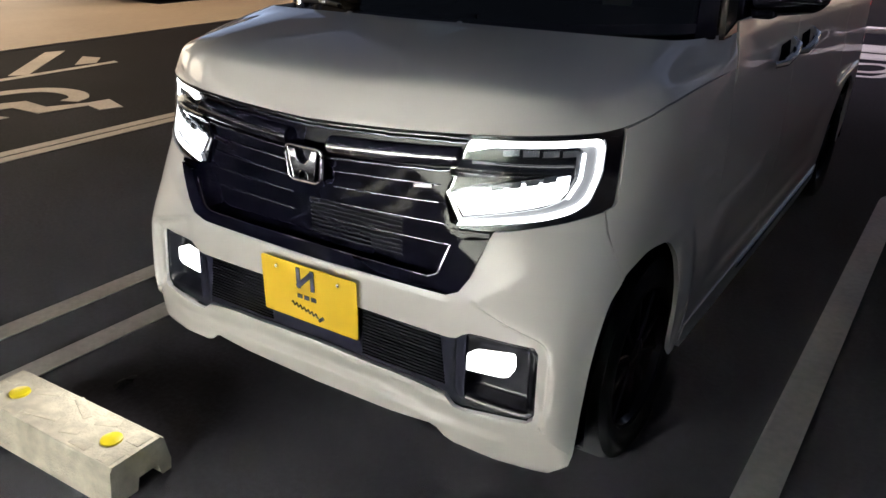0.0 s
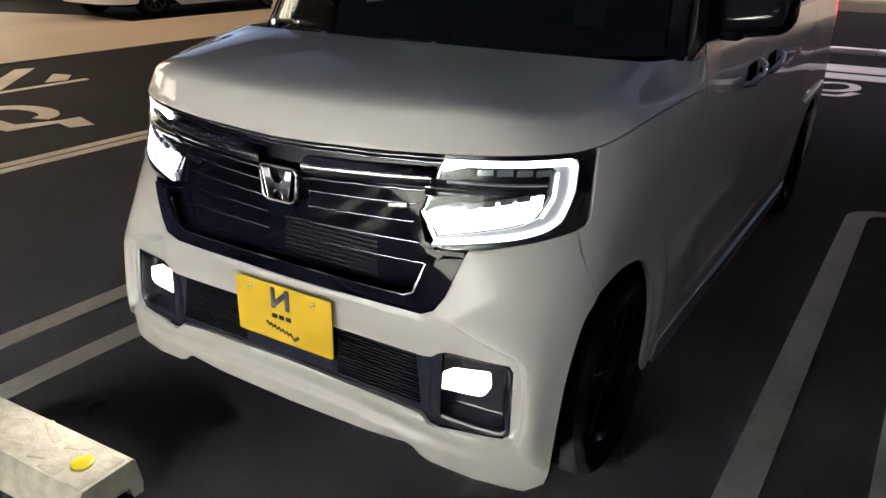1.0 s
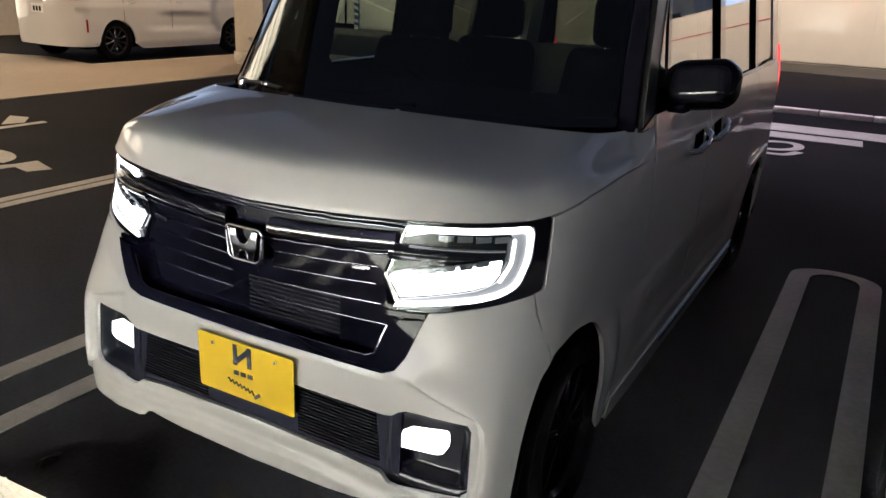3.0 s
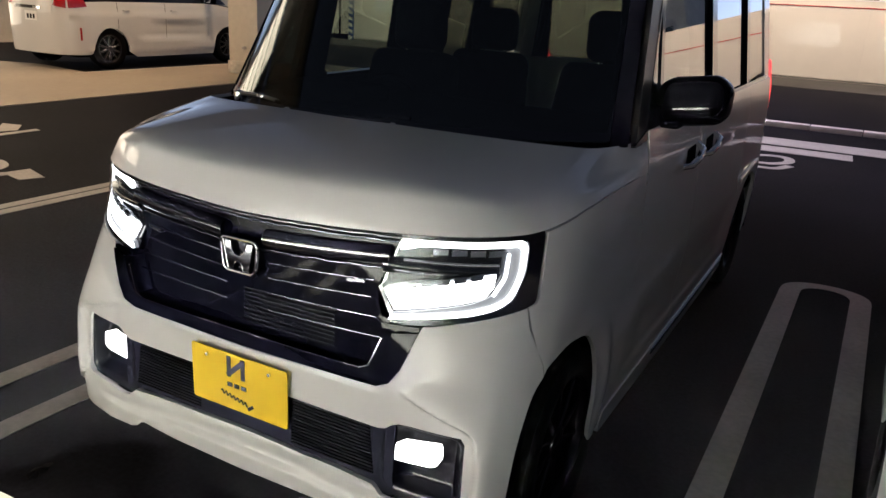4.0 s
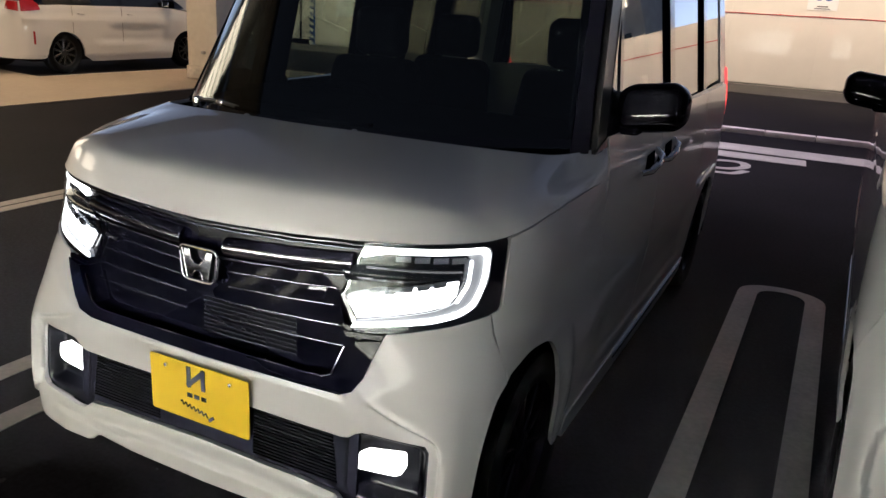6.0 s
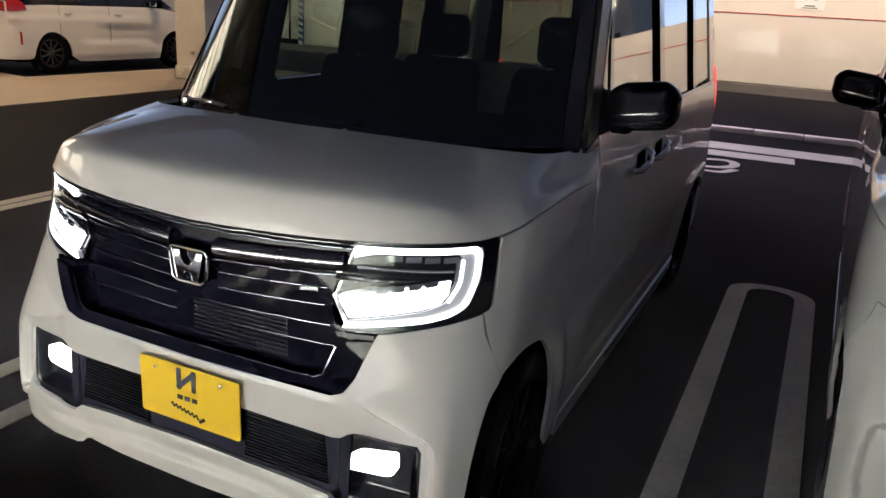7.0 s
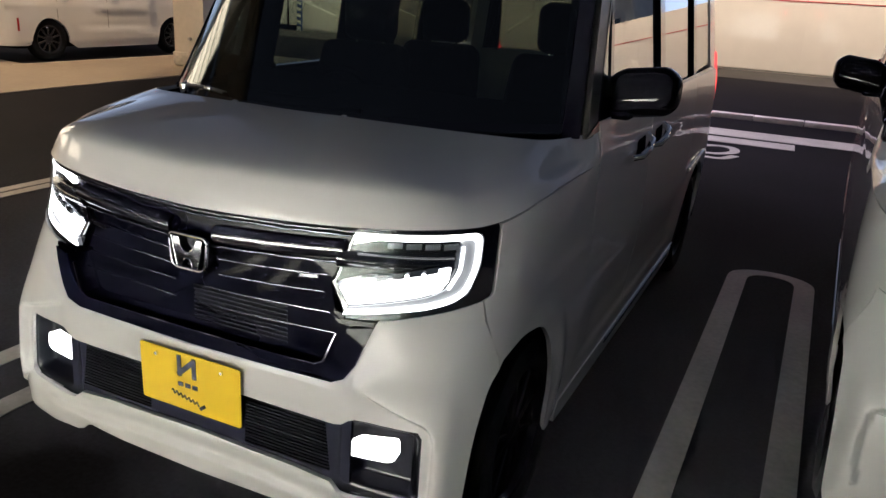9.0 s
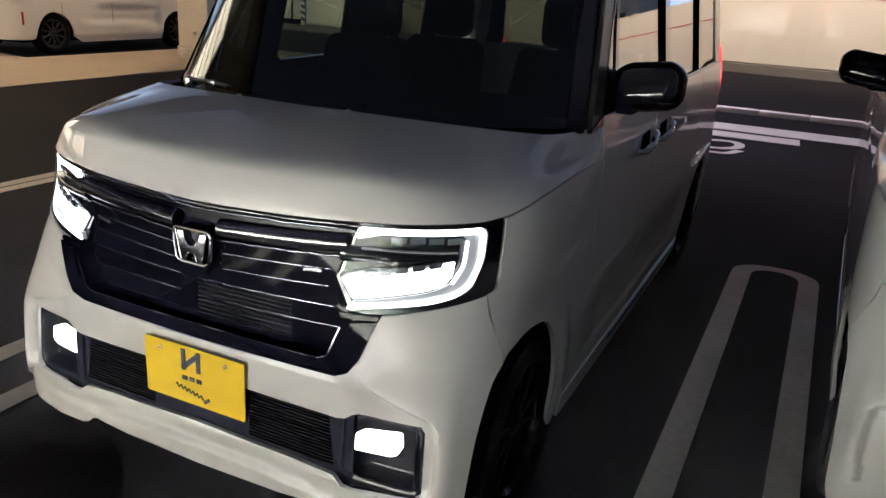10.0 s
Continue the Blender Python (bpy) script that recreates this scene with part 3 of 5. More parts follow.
    # badge: chrome rounded frame with two leaning uprights and a bridge
    ring_o = rounded([(-.049, .770), (.049, .770), (.058, .853), (-.058, .853)], .018)
    badge = part("badge_plate", sheet(ring_o, low, -.002, .02, .03), M_GLOSS, grille, "black badge field")
    pts = [tuple(low(a, b) + np.array((0, -.006, 0))) for a, b in ring_o + ring_o[:1]]
    part("badge_ring", tube(pts, .0034, 10), M_CHROME, badge, "chrome badge surround")
    arm = [(.040, .847), (.025, .847), (.019, .824), (.010, .815), (0, .813)]
    leg = [(0, .797), (.007, .796), (.013, .788), (.015, .776), (.032, .776), (.037, .800), (.047, .847)]
    half_h = arm[::-1] + leg[::-1]
    emblem = half_h + [(-a, b) for a, b in half_h[::-1] if a]
    part("badge_emblem", sheet(emblem, low, .007, .010, .02, lambda u, z: .004 * (1 - ((z - .812) / .04) ** 2)), M_BADGE, badge, "dark chrome emblem")
    line = [tuple(low(a, b) + np.array((0, -.010, 0))) for a, b in emblem + emblem[:1]]
    part("emblem_edge", tube(line, .0013, 6), M_CHROME, badge, "bright emblem edge")

    # head lamps
    for s in (-1, 1):
        shell = [(.428, .936), (.62, .942), (.70, .945), (.752, .951), (.757, .94), (.754, .868), (.750, .80), (.744, .79), (.728, .784), (.64, .765), (.53, .744), (.42, .733), (.412, .74), (.376, .806), (.385, .815), (.40, .86)]
        lampb = part("head_lamp", sheet(shell, low, -.020, .01, .03, flip=s < 0), M_GLOSS, car, "lit head lamp")
        # black rim of the lamp, outer side
        rimp = [(.715, .946), (.752, .951), (.757, .94), (.754, .868), (.750, .80), (.744, .79), (.728, .784), (.64, .765), (.53, .744), (.42, .733), (.417, .74), (.60, .770), (.655, .784), (.690, .804), (.714, .86), (.716, .92), (.708, .934), (.43, .927), (.432, .936), (.62, .942)]
        rimp = rounded(rimp, .012)
        part("lamp_bezel", sheet(rimp, low, -.002, .02, .03, flip=s < 0), M_GLOSS, lampb, "gloss black lamp bezel")
        guide = [(.438, .912), (.66, .917), (.671, .906), (.667, .852), (.645, .815), (.600, .795), (.42, .757), (.412, .741), (.60, .770), (.652, .784), (.688, .804), (.712, .86), (.714, .918), (.704, .932), (.434, .925)]
        part("dim_guide", sheet(rounded(guide, [0, .01, .012, .03, .03, .03, 0, 0, .03, .03, .03, .03, .012, .012, 0]), low, -.008, .012, .02, flip=s < 0), E_DIM if lit else M_LENS, lampb, "")
        edge = [(.428, .901), (.480, .914), (.690, .920), (.701, .912), (.701, .86), (.678, .810), (.646, .794), (.600, .782), (.418, .752), (.412, .741), (.60, .770), (.652, .784), (.688, .804), (.712, .86), (.714, .918), (.704, .932), (.434, .926)]
        edge = rounded(edge, [0, .01, .008, .010, .03, .03, .03, .03, 0, 0, .03, .03, .03, .03, .010, .010, 0])
        part("guide_line", sheet(rounded([(.668, .905), (.673, .905), (.670, .852), (.645, .812), (.640, .815), (.665, .854)], .01), low, -.004, .008, .02, flip=s < 0), strip, lampb)
        part("light_guide", sheet(edge, low, -.003, .012, .02, flip=s < 0), strip, lampb, "lit white light guide" if lit else "clear light guide")
        part("inner_guide", sheet([(.655, .858), (.668, .852), (.672, .905), (.668, .912), (.655, .905)], low, -.010, .01, .03, flip=s < 0), M_LENS, lampb)
        # small cells under the upper guide
        for i in range(4):
            a = .50 + i * .042
            part("cell", sheet([(a, .896), (a + .034, .898), (a + .034, .911), (a, .909)], low, -.012, .01, .05, flip=s < 0), M_LENS, lampb)
        part("upper_tray", sheet([(.416, .892), (.655, .896), (.655, .914), (.425, .913)], low, -.018, .006, .03, flip=s < 0), M_GLOSS, lampb)
        wing = [(.385, .842), (.50, .852), (.648, .866), (.656, .884), (.50, .886), (.395, .878)]
        part("lamp_wing", sheet(rounded(wing, .006), low, -.016, .014, (.04, .008), lambda u, z: .014 * math.sin(math.pi * min(1, max(0, (z - .846) / .036))), flip=s < 0), M_GLOSS, lampb, "gloss black wing through the lamp")
        bowl = [(.390, .806), (.405, .818), (.46, .836), (.648, .860), (.645, .83), (.628, .806), (.58, .793), (.424, .760)]
        part("lamp_bowl", sheet(bowl, low, -.016, .006, .03, flip=s < 0), M_LENS, lampb, "clear lamp bowl")
        core = [(.400, .800), (.42, .812), (.450, .812), (.470, .826), (.52, .830), (.535, .841), (.60, .846), (.615, .853), (.646, .858), (.642, .830), (.624, .809), (.58, .796), (.424, .764)]
        part("led_core", sheet(core, low, -.008, .006, .03, flip=s < 0), head, lampb, "lit lamp core" if lit else "")
        for i in range(5):
            a = .445 + i * .036
            z = .818 + i * .007
            part("lens_cell", sheet(rounded([(a, z - .002), (a + .028, z + .003), (a + .028, z + .016), (a, z + .011)], .003), low, -.004, .008, .04, flip=s < 0), M_LENS, lampb)
        part("lamp_lens", sheet(shell, low, .002, .002, .03, flip=s < 0), M_CLEAR, lampb, "clear lamp cover")

    # yellow plate
    plate_map = lambda a, b: np.array((a, -.010, b))
    plate = part("number_plate", sheet(rounded([(-.158, .396), (.158, .396), (.158, .552), (-.158, .552)], .007), plate_map, 0, .003, .2), M_YELLOW, car, "yellow display plate")
    text_bars(plate, -.0112)
    for sx in (-1, 1):
        part("screw", lathe([(-.0105, .006), (-.015, .005), (-.016, .0005)], 12, 'y'), M_CHROME, plate).location = (sx * .103, 0, .531)
    part("plate_bracket", boxed((0, .0, .475), (.22, .018, .11), .003), M_BLACK, car)

    # bonnet
    n, far = 70, 1.368
    poly = [(-far + 2 * far * i / n, 0.0) for i in range(n + 1)] + [(far - 2 * far * i / n, 1.0) for i in range(n + 1)]
    part("bonnet", sheet(poly, hood, .002, .012, (.03, .05), lambda a, b: .006 * step01(abs(a), 1.16, 1.36)), M_PAINT, car, "pearl white bonnet")
    # cowl under the windscreen
    bm = bmesh.new()
    prev = None
    for i in range(31):
        f = -1 + 2 * i / 30
        e = cowl_line(abs(f) * 1.24) + np.array((-.012 * abs(f), -.006, -.008))
        e[0] *= math.copysign(1, f)
        w = shield(f, 1.082)
        row = [bm.verts.new(e), bm.verts.new((e + w) / 2 + np.array((0, .02, -.012))), bm.verts.new(w + np.array((0, .03, .0)))]
        if prev:
            for j in (0, 1):
                bm.faces.new((prev[j], row[j], row[j + 1], prev[j + 1]))
        prev = row
    part("cowl", bm, M_BLACK, car, "matt black cowl")

    for s in (-1, 1):
        # front wing between bumper, bonnet and door
        zz = [.20, .30, .40, .50, .60, .70, .80, .90]
        door = [(at_y(.86, z), z) for z in zz]
        fend = [(.760, .948), (.89, .975), (1.0, .981), (1.12, .982), (1.25, .982), (at_y(.86, .982), .982)] + door[::-1] + eased([(1.345, .20)] + list(ARCH_F[::-1][1:9]) + [(.799, .630)]) + [ (.7895, .654), (.7635, .693), (.7405, .741), (.7275, .785), (.748, .792), (.755, .80), (.759, .868)]
        part("front_wing", sheet(fend, low, .003, .012, .03, lambda u, z: .006 * (1 - step01(abs(math.hypot((abs(u) - 1.03) / 1.0, z - .30) - .35), .0, .05)), flip=s < 0), M_PAINT, car, "pearl white front wing")
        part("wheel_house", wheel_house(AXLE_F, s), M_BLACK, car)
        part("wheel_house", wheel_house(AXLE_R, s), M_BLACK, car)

        def crease(u, z):
            c = np.interp(abs(u), (.9, 1.3, 2.0, 3.6), (.972, .955, .93, .955))
            return .006 * step01(z, c - .012, c + .004) - .012 * step01(z, .30, .36) * (1 - step01(z, .42, .62)) * step01(abs(u), 1.5, 1.8) * (1 - step01(abs(u), 3.0, 3.3))
        zs = [.22, .34, .46, .58, .70, .82, .94, 1.04, 1.10]
        fr = [(at_y(.865, z), z) for z in zs]
        mid = [(at_y(1.58, z), z) for z in zs]
        fdoor = part("front_door", sheet(fr[::-1] + mid, low, .002, .02, (.12, .03), crease, flip=s < 0), M_PAINT, car, "pearl white front door")
        mid2 = [(at_y(1.585, z), z) for z in zs]
        rear_z = [1.10, 1.0, .85, .70]
        rdoor_poly = mid2 + [(at_y(2.62, z), z) for z in rear_z] + [(at_y(2.64, .60), .60), (at_y(2.68, .50), .50), (at_y(2.69, .36), .36), (at_y(2.68, .22), .22)]
        rdoor = part("rear_door", sheet(rdoor_poly, low, .002, .02, (.12, .03), crease, flip=s < 0), M_PAINT, car, "pearl white sliding rear door")
        back = [(at_y(2.625, z), z) for z in (1.10, 1.0, .85, .70)] + [(at_y(2.645, .62), .62)] + arch(AXLE_R, .28, .345, 160, 0, 16) + [(at_y(3.27, .28), .28), (at_y(3.27, .6), .6), (at_y(3.27, .9), .9), (at_y(3.27, 1.10), 1.10)]
        part("rear_wing", sheet(back, low, .002, .015, (.08, .03), crease, flip=s < 0), M_PAINT, car, "pearl white rear wing")
        # sill with bright strip
        sill = [(at_y(.80, .17), .17)] + [(at_y(y, .165), .165) for y in (1.2, 1.8, 2.4)] + [(at_y(2.70, .185), .185), (at_y(2.69, .255), .255)] + [(at_y(y, .252), .252) for y in (2.2, 1.6, 1.1)] + [(at_y(.79, .25), .25)]
        sl = part("sill", sheet(sill, low, .006, .03, (.2, .03)), M_PAINT, car, "white side sill") if s > 0 else part("sill", sheet(sill, low, .006, .03, (.2, .03), flip=True), M_PAINT, car, "white side sill")
        for z in (.222, .236):
            part("bright_strip", sheet([(at_y(1.35, z), z), (at_y(2.66, z), z), (at_y(2.66, z), z + .006), (at_y(1.35, z), z + .006)], low, .010, .01, (.3, .03), flip=s < 0), M_DCHROME, sl, "dark chrome sill strip")
        # door handles: chrome grips over a dark cup
        for dr, y in ((fdoor, 1.34), (rdoor, 1.64)):
            cup = rounded([(at_y(y, .93), .925), (at_y(y + .13, .93), .93), (at_y(y + .13, .98), .985), (at_y(y, .98), .98)], .015)
            part("handle_cup", sheet(cup, low, .009, .004, .05, flip=s < 0), M_POCKET, dr)
            pts = [np.array((s * w_, y + dy, z)) for w_, dy, z in ((.735, -.03, .925), (.762, .0, .932), (.770, .06, .95), (.766, .12, .97), (.738, .16, .982))]
            part("handle", tube(pts, [.010, .012, .012, .012, .010], 10), M_CHROME, dr, "chrome door handle")

        # cabin side: pillars, glass
        def pane(pts, d, thick, material, nm, par, lab="", r=.012, stp=.12, s=s):
            return part(nm, sheet(rounded(pts, r), upper, d, thick, stp, flip=s < 0), material, par, lab)
        lean = lambda y, z: y + .55 * (z - 1.08)
        pane([(.757, 1.065), (.858, 1.065), (1.068, 1.45), (1.095, 1.66), (lean(.757, 1.66), 1.66)], .0, .016, M_APILLAR, "front_pillar", car, "satin black front pillar", .004)
        pane([(.858, 1.075), (1.002, 1.085), (1.072, 1.43), (1.056, 1.43)], -.004, .004, M_SIDE, "quarter_glass", car, "clear quarter glass", .008)
        pane([(.848, 1.068), (.864, 1.068), (1.074, 1.45), (1.062, 1.455)], .002, .014, M_PILLAR, "pillar_trim", car, "gloss black pillar trim", .004)
        pane([(.775, 1.085), (.862, 1.085), (1.06, 1.45), (1.07, 1.60), (lean(.775, 1.60), 1.60)], -.030, .014, M_LINING, "pillar_lining", car, "pale pillar lining", .004)
        pane([(1.000, 1.07), (1.038, 1.07), (1.135, 1.66), (1.09, 1.66), (1.070, 1.45)], .001, .03, M_PILLAR, "second_pillar", car, "gloss black second pillar", .004)
        pane([(1.030, 1.105), (1.70, 1.115), (1.70, 1.62), (1.125, 1.62)], -.006, .004, M_SIDE, "door_glass", fdoor, "clear door glass", .03)
        pane([(1.01, 1.09), (1.14, 1.09), (1.205, 1.64), (1.09, 1.64)], -.055, .03, M_CABIN, "pillar_casing", car, "dark inner pillar casing", .01)
        pane([(.735, 1.072), (1.14, 1.078), (1.12, 1.125), (.98, 1.128), (.86, 1.10)], .006, .012, M_GLOSS, "mirror_base", car, "gloss black mirror base", .01, .05)
        pane([(1.69, 1.10), (1.778, 1.10), (1.778, 1.66), (1.69, 1.66)], -.001, .04, M_POCKET, "middle_pillar", car, "black middle pillar", .004)
        pane([(1.781, 1.10), (1.868, 1.10), (1.868, 1.66), (1.781, 1.66)], .001, .03, M_PILLAR, "pillar_film", car, "gloss black pillar film", .004)
        pane([(1.75, 1.09), (2.08, 1.09), (2.06, 1.64), (1.77, 1.64)], -.05, .03, M_CABIN, "belt_casing", car, "dark inner casing of the belt", .03)
        pane([(1.85, 1.115), (2.46, 1.118), (2.46, 1.62), (1.85, 1.62)], -.006, .004, M_PRIV, "door_glass", rdoor, "tinted rear door glass", .03)
        pane([(2.45, 1.10), (2.555, 1.10), (2.555, 1.66), (2.45, 1.66)], -.001, .04, M_POCKET, "rear_pillar", car, "black rear pillar", .004)
        pane([(2.558, 1.10), (2.63, 1.10), (2.63, 1.66), (2.558, 1.66)], .001, .03, M_PILLAR, "pillar_film", car, "gloss black pillar film", .004)
        pane([(2.61, 1.12), (3.16, 1.14), (3.12, 1.60), (2.61, 1.62)], -.006, .004, M_PRIV, "rear_quarter_glass", car, "tinted rear quarter glass", .05)
        pane([(3.10, 1.10), (3.285, 1.10), (3.22, 1.68), (3.05, 1.68)], .0, .04, M_PAINT, "tail_pillar", car, "white tail pillar", .004)
        pane([(1.08, 1.625), (3.06, 1.625), (3.06, 1.70), (1.12, 1.70)], .0, .04, M_PAINT, "roof_rail", car, "white roof side", .004, .3)
        pane([(1.02, 1.085), (3.14, 1.10), (3.14, 1.118), (1.02, 1.104)], .006, .02, M_DCHROME, "belt_moulding", car, "bright belt moulding", .002, .3)

        # door mirror: rounded shell, arm, turn lamp, glass
        mir = mirror_shell(s)
        mm = part("door_mirror", mir, M_SHELL, car, "gloss black door mirror")
        part("mirror_arm", boxed((s * .722, 1.02, 1.114), (.12, .09, .040), .018, 3), M_BLACK, mm)
        part("turn_lamp", boxed((s * .845, .968, 1.143), (.09, .012, .005), .002, 2), M_PIANO, mm)
        part("mirror_face", boxed((s * .812, 1.099, 1.172), (.145, .006, .085), .002, 2), M_CHROME, mm)
        part("corner_trim", boxed((s * .706, .975, 1.115), (.03, .14, .09), .008, 2), M_BLACK, car)
        # wheels, rear lamp
        wheel_parts(car, s * .624, AXLE_F, M_RIM, s)
        wheel_parts(car, s * .624, AXLE_R, M_RIM, s)
        lampt = [(.56, .91), (.735, .92), (.748, 1.04), (.738, 1.18), (.62, 1.20), (.58, 1.06)]
        part("tail_lamp", sheet(rounded(lampt, .02), tailmap, .014, .02, .03, flip=s > 0), tail, car, "lit red tail lamp" if lit else "red tail lamp")
        part("tail_element", sheet([(.622, 1.16), (.652, 1.16), (.640, 1.42), (.622, 1.42)], tailmap, .005, .004, .05, flip=s > 0), E_BULB if lit else M_RED, car, "lit red tail element" if lit else "red tail element")
        lip = eased([(s * .742, 2.64, .648), (s * .7435, 2.82, .662), (s * .7435, 3.00, .668), (s * .740, 3.17, .668)], 4)
        part("arch_lip", tube(lip, .010, 8), M_PAINT, car, "white lip over the rear wheel")

    # back, roof, floor
    back = [(-.80, .24), (.80, .24), (.81, .6), (.80, 1.1), (-.80, 1.1), (-.81, .6)]
    part("tailgate", sheet(back, tailmap, .0, .02, .06), M_PAINT, car, "white tailgate")
    part("tailgate_frame", sheet([(-.76, 1.58), (.76, 1.58), (.72, 1.70), (-.72, 1.70)], tailmap, .0, .02, .06), M_PAINT, car, "white tailgate top")
    for s in (-1, 1):
        part("tailgate_side", sheet([(s * .60, 1.09), (s * .79, 1.09), (s * .76, 1.6), (s * .58, 1.6)], tailmap, .0, .02, .06), M_GLOSS, car)
    part("rear_window", sheet([(-.61, 1.09), (.61, 1.09), (.59, 1.59), (-.59, 1.59)], tailmap, -.004, .004, .06), M_PRIV, car, "tinted rear window")
    part("windscreen", sheet([(-.985, 1.082), (.985, 1.082), (.985, 1.655), (-.985, 1.655)], shield, .0, .004, (.05, .1)), M_GLASS, car, "clear windscreen")
    for s in (-1, 1):
        part("pillar_garnish", sheet([(s * .965, 1.10), (s * .945, 1.10), (s * .935, 1.64), (s * .965, 1.64)], shield, -.016, .010, (.03, .1)), M_CABIN, car, "dark lining strip behind the windscreen edge")
    for s in (-1, 1):
        part("windscreen_edge", sheet([(s * .945, 1.07), (s * 1.0, 1.07), (s * 1.0, 1.66), (s * .955, 1.66)], shield, .003, .006, (.01, .1)), M_BLACK, car, "black printed windscreen edge")
    part("windscreen_band", sheet([(-.99, 1.085), (.99, 1.085), (.99, 1.105), (-.99, 1.105)], shield, .002, .003, (.08, .1)), M_GLOSS, car)
    bm = bmesh.new()
    rows = []
    for j in range(13):
        y = .74 + (3.30 - .74) * j / 12
        row = []
        for i in range(17):
            f = -1 + 2 * i / 16
            yy = y + (.25 * abs(f) ** 2.4 if j == 0 else .25 * abs(f) ** 2.4 * max(0, 1 - j / 4))
            row.append(bm.verts.new((f * wide(1.69), yy, 1.69 + .095 * (1 - abs(f) ** 2.6) ** .7 * min(1, .25 + j / 3, .4 + (12 - j) / 3))))
        rows.append(row)
    for a, b in zip(rows, rows[1:]):
        for i in range(16):
            bm.faces.new((a[i], a[i + 1], b[i + 1], b[i]))
    part("roof", bm, M_PAINT, car, "white roof")
    part("underbody", boxed((0, 1.75, .30), (1.06, 3.0, .20), .03), M_BLACK, car, "dark underbody")
    part("radiator_panel", boxed((0, .16, .55), (1.04, .06, .62), .02), M_BLACK, car)
    part("bulkhead", boxed((0, .70, .72), (1.36, .10, .62), .02), M_BLACK, car)
    part("engine_cover", boxed((0, .40, .66), (1.02, .50, .50), .05), M_BLACK, car)

    # cabin
    bm = boxed((0, .98, 1.00), (1.36, .58, .16), .06, 4)
    dash = part("dashboard", bm, M_CABIN, car, "black dashboard")
    part("instrument_hood", boxed((-.36, .86, 1.10), (.34, .20, .07), .03, 4), M_CABIN, dash)
    part("console", boxed((0, 1.18, .86), (.30, .28, .34), .04, 3), M_CABIN, dash)
    ring = [(-.36 + .18 * math.cos(2 * math.pi * k / 32), 1.16 + .06 * math.sin(2 * math.pi * k / 32), .96 + .165 * math.sin(2 * math.pi * k / 32)) for k in range(33)]
    sw = part("steering_wheel", tube(ring, .015, 8), M_CABIN, car, "black steering wheel")
    part("wheel_boss", boxed((-.36, 1.15, .96), (.30, .05, .06), .02, 3), M_CABIN, sw)
    for x, y, z in ((-.39, 1.27, -.09), (.37, 1.42, -.09), (-.36, 1.89, -.11), (.36, 1.89, -.11)):
        st = part("seat_back", seat_back(x, y, z), M_SEAT, car, "dark cloth seat back")
        part("headrest", boxed((x, y + .20, 1.40 + z), (.225, .10, .19), .045, 4), M_SEAT, st)
        for dx in (-.06, .06):
            part("headrest_post", tube([(x + dx, y + .19, 1.24 + z), (x + dx, y + .20, 1.33 + z)], .006, 6), M_CHROME, st)
        part("seat_cushion", boxed((x, y - .18, .72 + z), (.50, .52, .20), .06, 3), M_SEAT, st)
    part("cabin_floor", boxed((0, 2.0, .50), (1.30, 2.5, .10), .02), M_CABIN, car)
    for s in (-1, 1):
        part("door_lining", boxed((s * .685, 1.95, .82), (.03, 2.3, .54), .01), M_CABIN, car)
    part("rear_mirror", boxed((0.0, .86, 1.50), (.22, .03, .06), .012, 3), M_CABIN, car)

    # wiper and washer nozzles
    arm = part("wiper_arm", tube([(-.475, .530, 1.108), (-.41, .510, 1.113), (-.35, .490, 1.115), (-.27, .465, 1.112)], .006, 8), M_SATIN, car, "silver wiper arm")
    part("wiper_joint", boxed((-.352, .488, 1.116), (.026, .016, .014), .004, 2), M_CHROME, arm)
    part("wiper_tip", tube([(-.275, .465, 1.112), (-.24, .448, 1.100), (-.205, .436, 1.094)], .005, 8), M_BLACK, arm)
    part("wiper_pivot", lathe([(1.07, .017), (1.112, .016), (1.118, .001)], 16, 'z'), M_CHROME, car).location = (-.485, .535, 0)
    blade = part("wiper_blade", tube([(-.47, .55, 1.10), (-.30, .475, 1.104), (-.05, .440, 1.110), (.20, .445, 1.116)], .007, 8), M_BLACK, car, "black wiper blade")
    part("wiper_arm", tube([(.02, .47, 1.085), (.12, .455, 1.10), (.30, .50, 1.102), (.52, .585, 1.098)], .007, 8), M_BLACK, car, "black wiper arm")
    for x in (-.20, .16):
        part("washer_nozzle", boxed((x, .424, 1.101), (.016, .010, .007), .003, 2), M_SATIN, car)
    return car


def wheel_house(y, s):
    """Dark liner over a wheel."""
    bm = bmesh.new()
    n = 20
    rows = []
    for k in range(n + 1):
        p = radians(-8 + 196 * k / n)
        c, z = .376 * math.cos(p), .376 * math.sin(p)
        rows.append([bm.verts.new((s * x, y + c, .285 + z)) for x in (.45, .705)])
    for a, b in zip(rows, rows[1:]):
        bm.faces.new((a[0], a[1], b[1], b[0]))
    bm.faces.new([r[0] for r in rows])
    return bm


def seat_back(x, y, z):
    bm = boxed((0, 0, 0), (.47, .13, .62), .05, 4)
    for v in bm.verts:
        t = (v.co.z + .31) / .62
        v.co.x *= 1 - .22 * step01(t, .5, 1)
    bmesh.ops.transform(bm, matrix=Matrix.Translation((x, y + .10, 1.0 + z)) @ Matrix.Rotation(radians(-14), 4, 'X'), verts=bm.verts)
    return bm


